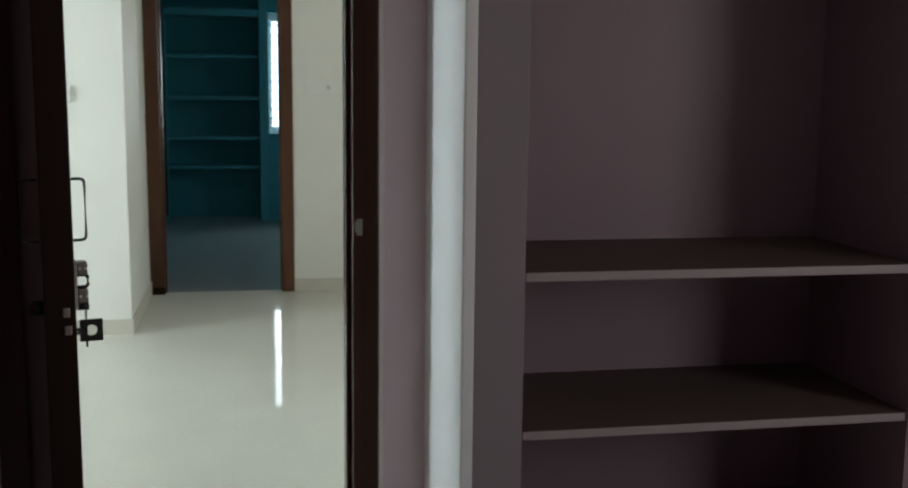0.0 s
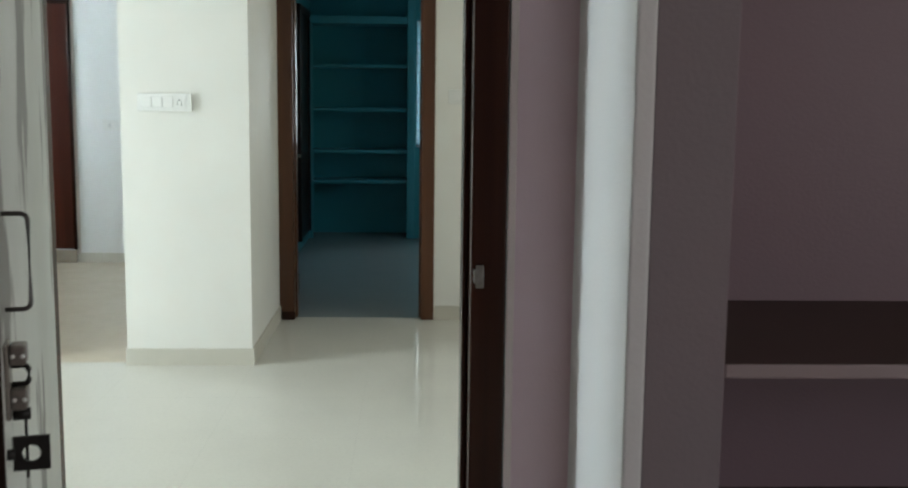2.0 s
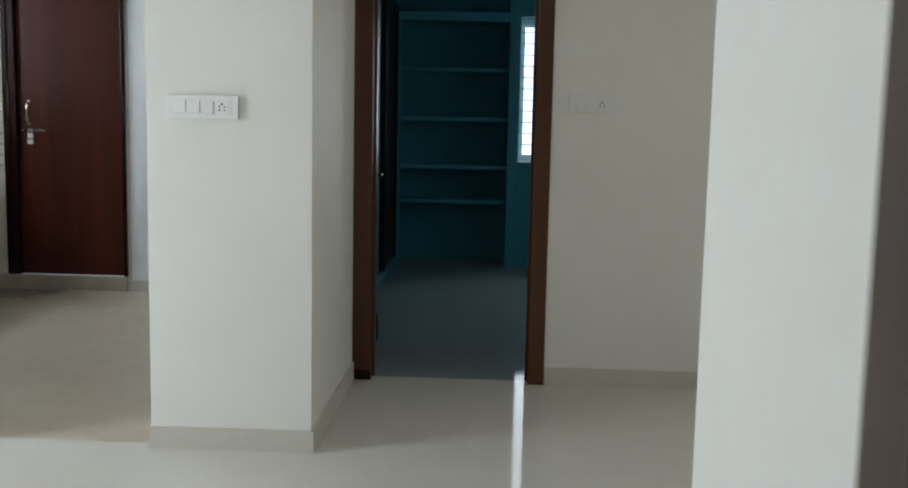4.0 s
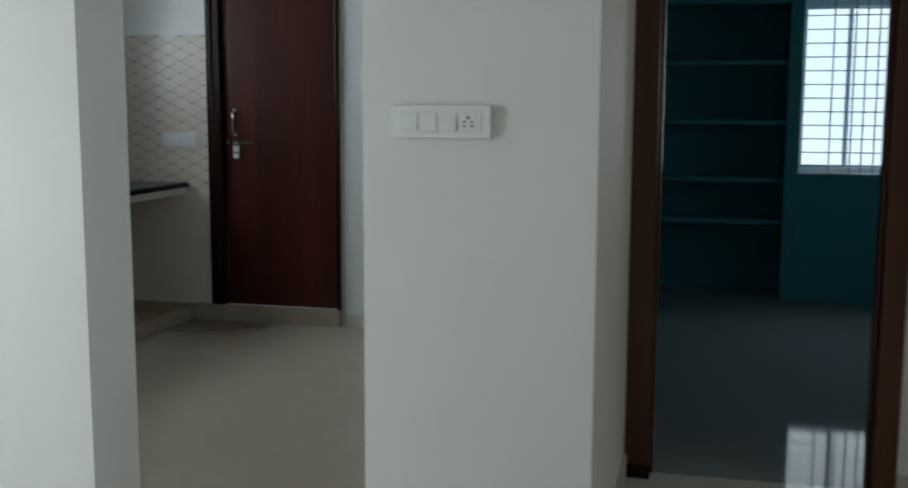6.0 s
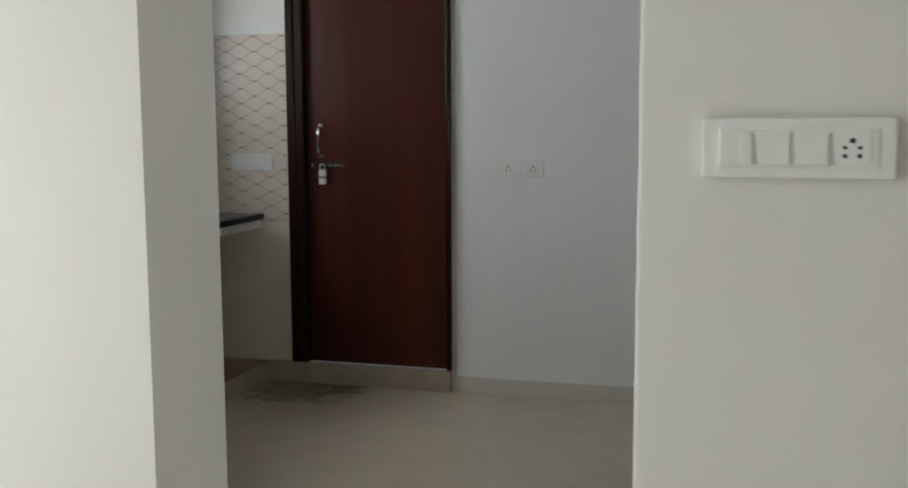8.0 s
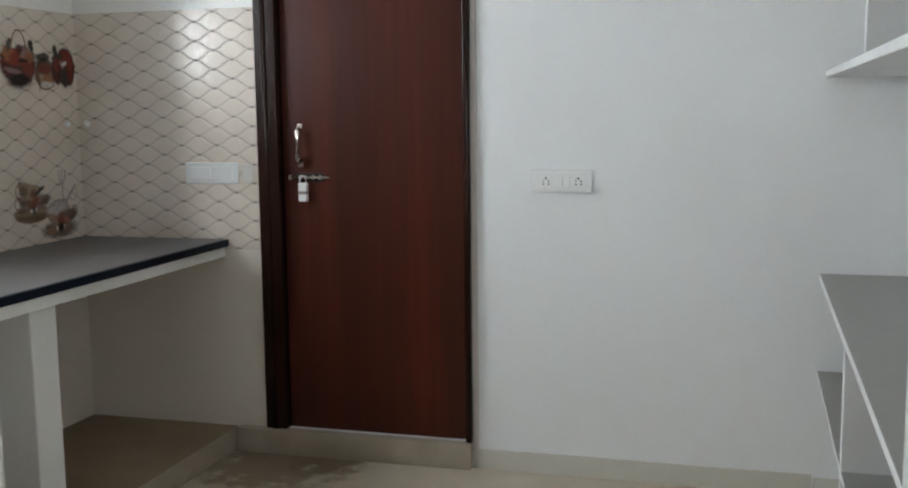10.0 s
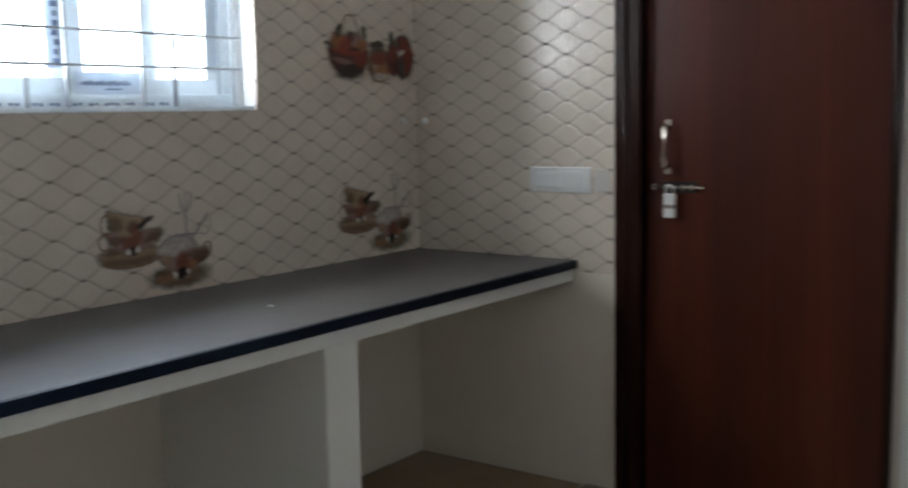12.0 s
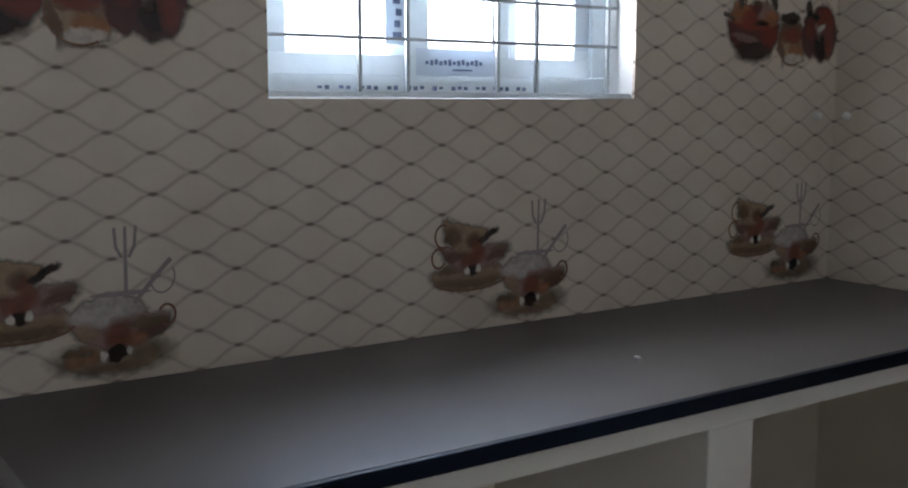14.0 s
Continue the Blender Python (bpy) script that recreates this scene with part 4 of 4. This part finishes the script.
TAN, OLIVE, UMBER, NIGHT = (0.36, 0.25, 0.16), (0.15, 0.10, 0.055), (0.11, 0.055, 0.034), (0.022, 0.013, 0.011)
RUSTY, ROSY, FOAM, BONE = (0.20, 0.062, 0.035), (0.32, 0.20, 0.18), (0.55, 0.50, 0.47), (0.78, 0.73, 0.66)
WINE, CRIMSON, EMBER, PALM = (0.085, 0.018, 0.017), (0.23, 0.040, 0.026), (0.34, 0.14, 0.06), (0.035, 0.030, 0.018)
CUP_PRINT = soft_print("cups", [
    # saucer, lower cup, upper cup and spout of the stack
    (0.108, 0.098, 0.108, 0.036, 0, 0.25, 0.85, TAN, 0), (0.104, 0.086, 0.092, 0.018, 0, 0.4, 0.8, OLIVE, 0), (0.060, 0.110, 0.040, 0.014, 0, 0.4, 0.9, OLIVE, 0), (0.115, 0.097, 0.095, 0.009, 0, 0.5, 0.7, TAN, 0),
    (0.122, 0.165, 0.098, 0.060, 0, 0.25, 0.95, ROSY, 1), (0.112, 0.140, 0.034, 0.030, 0, 0.6, 0.9, RUSTY, 0), (0.060, 0.142, 0.030, 0.014, 0, 0.6, 0.7, UMBER, 0), (0.185, 0.140, 0.034, 0.010, 12, 0.5, 0.8, UMBER, 0), (0.192, 0.155, 0.026, 0.006, 10, 0.5, 0.7, OLIVE, 0),
    (0.100, 0.212, 0.068, 0.062, -14, 0.2, 0.95, TAN, 1), (0.060, 0.188, 0.026, 0.022, -14, 0.6, 0.85, OLIVE, 0), (0.118, 0.176, 0.022, 0.018, 0, 0.6, 0.8, UMBER, 0), (0.130, 0.160, 0.018, 0.026, 15, 0.6, 0.8, RUSTY, 0), (0.160, 0.186, 0.030, 0.010, 28, 0.35, 0.95, NIGHT, 0),
    (0.116, 0.110, 0.012, 0.015, 0, 0.3, 1.0, NIGHT, 0), (0.099, 0.108, 0.008, 0.009, 0, 0.4, 0.95, BONE, 0), (0.133, 0.111, 0.008, 0.009, 0, 0.4, 0.95, BONE, 0),
    # the front cup with foam on its saucer
    (0.275, 0.020, 0.112, 0.036, 0, 0.45, 0.75, TAN, 0), (0.210, 0.022, 0.044, 0.018, 0, 0.5, 0.6, EMBER, 0), (0.205, 0.034, 0.030, 0.010, 0, 0.5, 0.8, OLIVE, 0), (0.345, 0.020, 0.044, 0.016, 8, 0.6, 0.6, OLIVE, 0), (0.275, 0.000, 0.060, 0.008, 0, 0.6, 0.6, UMBER, 0),
    (0.270, 0.100, 0.070, 0.036, 0, 0.3, 0.85, FOAM, 0), (0.290, 0.094, 0.098, 0.062, 0, 0.2, 0.95, ROSY, 1), (0.250, 0.098, 0.054, 0.020, 0, 0.3, 0.95, FOAM, 0), (0.225, 0.070, 0.020, 0.018, 0, 0.6, 0.7, TAN, 0),
    (0.288, 0.062, 0.024, 0.028, 0, 0.6, 0.95, RUSTY, 0), (0.355, 0.066, 0.036, 0.018, 12, 0.45, 0.9, UMBER, 0), (0.335, 0.078, 0.040, 0.010, 6, 0.5, 0.8, OLIVE, 0), (0.320, 0.048, 0.022, 0.014, 0, 0.6, 0.7, EMBER, 0),
    (0.282, 0.025, 0.016, 0.016, 0, 0.3, 1.0, NIGHT, 0), (0.260, 0.023, 0.009, 0.010, 0, 0.4, 0.95, BONE, 0), (0.304, 0.027, 0.008, 0.009, 0, 0.4, 0.9, BONE, 0),
])
FRUIT_PRINT = soft_print("fruit", [
    # heaped basket
    (0.110, 0.112, 0.108, 0.110, 0, 0.15, 0.97, WINE, 1), (0.110, 0.030, 0.070, 0.028, 0, 0.5, 0.9, NIGHT, 0), (0.075, 0.066, 0.050, 0.010, -8, 0.5, 0.7, ROSY, 0), (0.170, 0.080, 0.034, 0.034, 20, 0.6, 0.7, CRIMSON, 0), (0.110, 0.120, 0.104, 0.034, 0, 0.2, 0.97, CRIMSON, 0),
    (0.052, 0.132, 0.036, 0.030, 0, 0.4, 0.9, EMBER, 0), (0.092, 0.112, 0.034, 0.026, 0, 0.5, 0.9, CRIMSON, 0), (0.150, 0.140, 0.036, 0.026, 0, 0.4, 0.85, ROSY, 0), (0.178, 0.120, 0.028, 0.022, 0, 0.5, 0.9, EMBER, 0), (0.118, 0.148, 0.022, 0.020, 0, 0.5, 0.9, WINE, 0),
    (0.060, 0.165, 0.012, 0.026, -18, 0.4, 0.9, PALM, 0), (0.190, 0.165, 0.011, 0.026, 12, 0.4, 0.9, PALM, 0), (0.140, 0.105, 0.030, 0.008, 0, 0.5, 0.8, NIGHT, 0), (0.010, 0.120, 0.026, 0.006, -20, 0.4, 0.9, PALM, 0),
    # pot with a dark lid
    (0.270, 0.056, 0.064, 0.062, 0, 0.15, 0.95, TAN, 0), (0.262, 0.088, 0.050, 0.032, 0, 0.4, 0.9, UMBER, 0), (0.272, 0.076, 0.046, 0.020, 0, 0.6, 0.8, CRIMSON, 0), (0.288, 0.032, 0.034, 0.024, 0, 0.5, 0.85, EMBER, 0), (0.276, 0.014, 0.044, 0.014, 0, 0.5, 0.7, BONE, 0), (0.222, 0.040, 0.010, 0.046, 14, 0.5, 0.8, UMBER, 0),
    (0.258, 0.124, 0.044, 0.016, 0, 0.35, 0.95, PALM, 0),
    # split pomegranates
    (0.345, 0.082, 0.036, 0.066, 0, 0.2, 0.97, WINE, 0), (0.402, 0.088, 0.064, 0.080, 0, 0.15, 0.97, WINE, 0), (0.412, 0.120, 0.044, 0.036, 0, 0.5, 0.85, CRIMSON, 0), (0.385, 0.088, 0.012, 0.030, 22, 0.4, 0.85, ROSY, 0), (0.396, 0.104, 0.018, 0.008, 30, 0.4, 0.8, BONE, 0),
    (0.402, 0.052, 0.034, 0.034, 0, 0.5, 0.9, NIGHT, 0), (0.430, 0.066, 0.020, 0.036, 0, 0.6, 0.7, CRIMSON, 0), (0.345, 0.100, 0.018, 0.030, 0, 0.6, 0.6, CRIMSON, 0), (0.338, 0.152, 0.016, 0.024, 0, 0.35, 0.95, PALM, 0), (0.366, 0.135, 0.020, 0.010, -20, 0.5, 0.9, PALM, 0),
])
STROKE_GREY = plain("tile_print_grey", (0.25, 0.21, 0.21), 0.25, 0, 1.5, 60)
STROKE_BROWN = plain("tile_print_brown", (0.16, 0.085, 0.055), 0.25, 0, 1.5, 60)


def flat_stroke(points):
    """A printed stroke of the given outline in local x, z, a hair proud of the glaze."""
    bm = bmesh.new()
    f = bm.faces.new([bm.verts.new((x, -0.0022, z)) for x, z in points])
    f.normal_update()
    if f.normal.y > 0:
        f.normal_flip()
    return bm


def oval(cx, cz, rx, rz, a0=0, a1=360, n=22, tilt=0):
    out = []
    for k in range(n):
        a = radians(a0 + (a1 - a0) * k / (n - 1 if a1 - a0 < 360 else n))
        x, z = rx * math.cos(a), rz * math.sin(a)
        c, s = math.cos(radians(tilt)), math.sin(radians(tilt))
        out.append((cx + x * c - z * s, cz + x * s + z * c))
    return out


def band(points, w):
    """An outline round a bent stroke."""
    up, down = [], []
    for i, p in enumerate(points):
        a, b = Vector(points[max(i - 1, 0)]), Vector(points[min(i + 1, len(points) - 1)])
        d = (b - a).normalized() * w / 2
        up.append((p[0] - d.y, p[1] + d.x))
        down.append((p[0] + d.y, p[1] - d.x))
    return up + down[::-1]


def ear(cx, cz, r, w, a0=-110, a1=110, tilt=0):
    return band(oval(cx, cz, r * 0.8, r, a0, a1, 12, tilt), w)


CUPS = [  # name, outline, colour
    ("cup_handle", ear(0.034, 0.190, 0.026, 0.005, 60, 300), STROKE_BROWN), ("cup_handle", ear(0.022, 0.142, 0.022, 0.005, 30, 330), STROKE_BROWN), ("cup_handle", ear(0.378, 0.088, 0.020, 0.005, -120, 150), STROKE_BROWN),
    ("saucer_line", band(oval(0.108, 0.090, 0.100, 0.026, 188, 352, 14), 0.005), STROKE_BROWN), ("cup_rim", oval(0.292, 0.136, 0.058, 0.005), STROKE_GREY),
    ("fork_stem", band([(0.302, 0.140), (0.303, 0.205)], 0.007), STROKE_GREY), ("fork_tine", band([(0.284, 0.258), (0.286, 0.222), (0.297, 0.202)], 0.006), STROKE_GREY),
    ("fork_tine", band([(0.304, 0.260), (0.303, 0.204)], 0.006), STROKE_GREY), ("fork_tine", band([(0.324, 0.260), (0.320, 0.222), (0.309, 0.202)], 0.006), STROKE_GREY),
    ("knife", band([(0.316, 0.116), (0.345, 0.148), (0.372, 0.178), (0.388, 0.194)], 0.009), STROKE_GREY), ("steam_curl", ear(0.372, 0.158, 0.028, 0.0035, -150, 60, -20), STROKE_GREY),
]
FRUIT = [
    ("basket_handle", band(oval(0.115, 0.150, 0.042, 0.072, 0, 180, 16), 0.007), STROKE_BROWN), ("stem", band([(0.455, 0.100), (0.472, 0.096), (0.486, 0.097)], 0.006), STROKE_BROWN),
    ("pot_outline", band(oval(0.268, 0.058, 0.060, 0.060, 150, 300, 14), 0.004), STROKE_BROWN),
]


def tile_print(name, label, strokes, m, group, picture):
    ob = thing(name, label, "tile print", group, m)
    bm = bmesh.new()
    bm.faces.new([bm.verts.new((x, -0.0012, z)) for x, z in ((-0.03, -0.04), (0.52, -0.04), (0.52, 0.30), (-0.03, 0.30))])
    part("picture", bm, picture, ob)
    for nm, pts, mat in strokes:
        part(nm, flat_stroke(pts), mat, ob)
    return ob


def on_west(y, z):
    """Local x along the world's y, local y into the west wall."""
    return Matrix(((0, -1, 0, XW + T), (1, 0, 0, y), (0, 0, 1, z), (0, 0, 0, 1)))


cups = tile_print("cup_print", "printed brown coffee cups with steaming saucers on the cream tiles", CUPS, on_west(2.016, 0.915), "cup prints on the tiles", CUP_PRINT)
copy_thing(cups, on_west(1.045, 0.915))
copy_thing(cups, on_west(2.978, 0.915))
fruit = tile_print("fruit_basket_print", "printed red fruit basket and pots on the cream tiles", FRUIT, on_west(2.945, 1.505), "fruit prints on the tiles", FRUIT_PRINT)
copy_thing(fruit, on_west(1.018, 1.500))
# wall plugs near the corner, oversized and white to stand in for their glints
for i, (x, y, r) in enumerate(((XW + T, 3.335, 90), (-3.612, K - T, 0))):
    sp = thing("wall_plug", "small glossy white wall plug in a drilled tile", "wall plug", "wall plugs in the tiles", pose(x, y, 1.361, 0, 0, r))
    bm = bmesh.new()
    rod(bm, (0, -0.004, 0), (0, 0.0, 0), 0.013, 14)
    bmesh.ops.create_uvsphere(bm, u_segments=14, v_segments=8, radius=0.012, matrix=Matrix.Translation((0, -0.006, 0)))
    part("plug", bm, PLASTIC, sp, "", True)
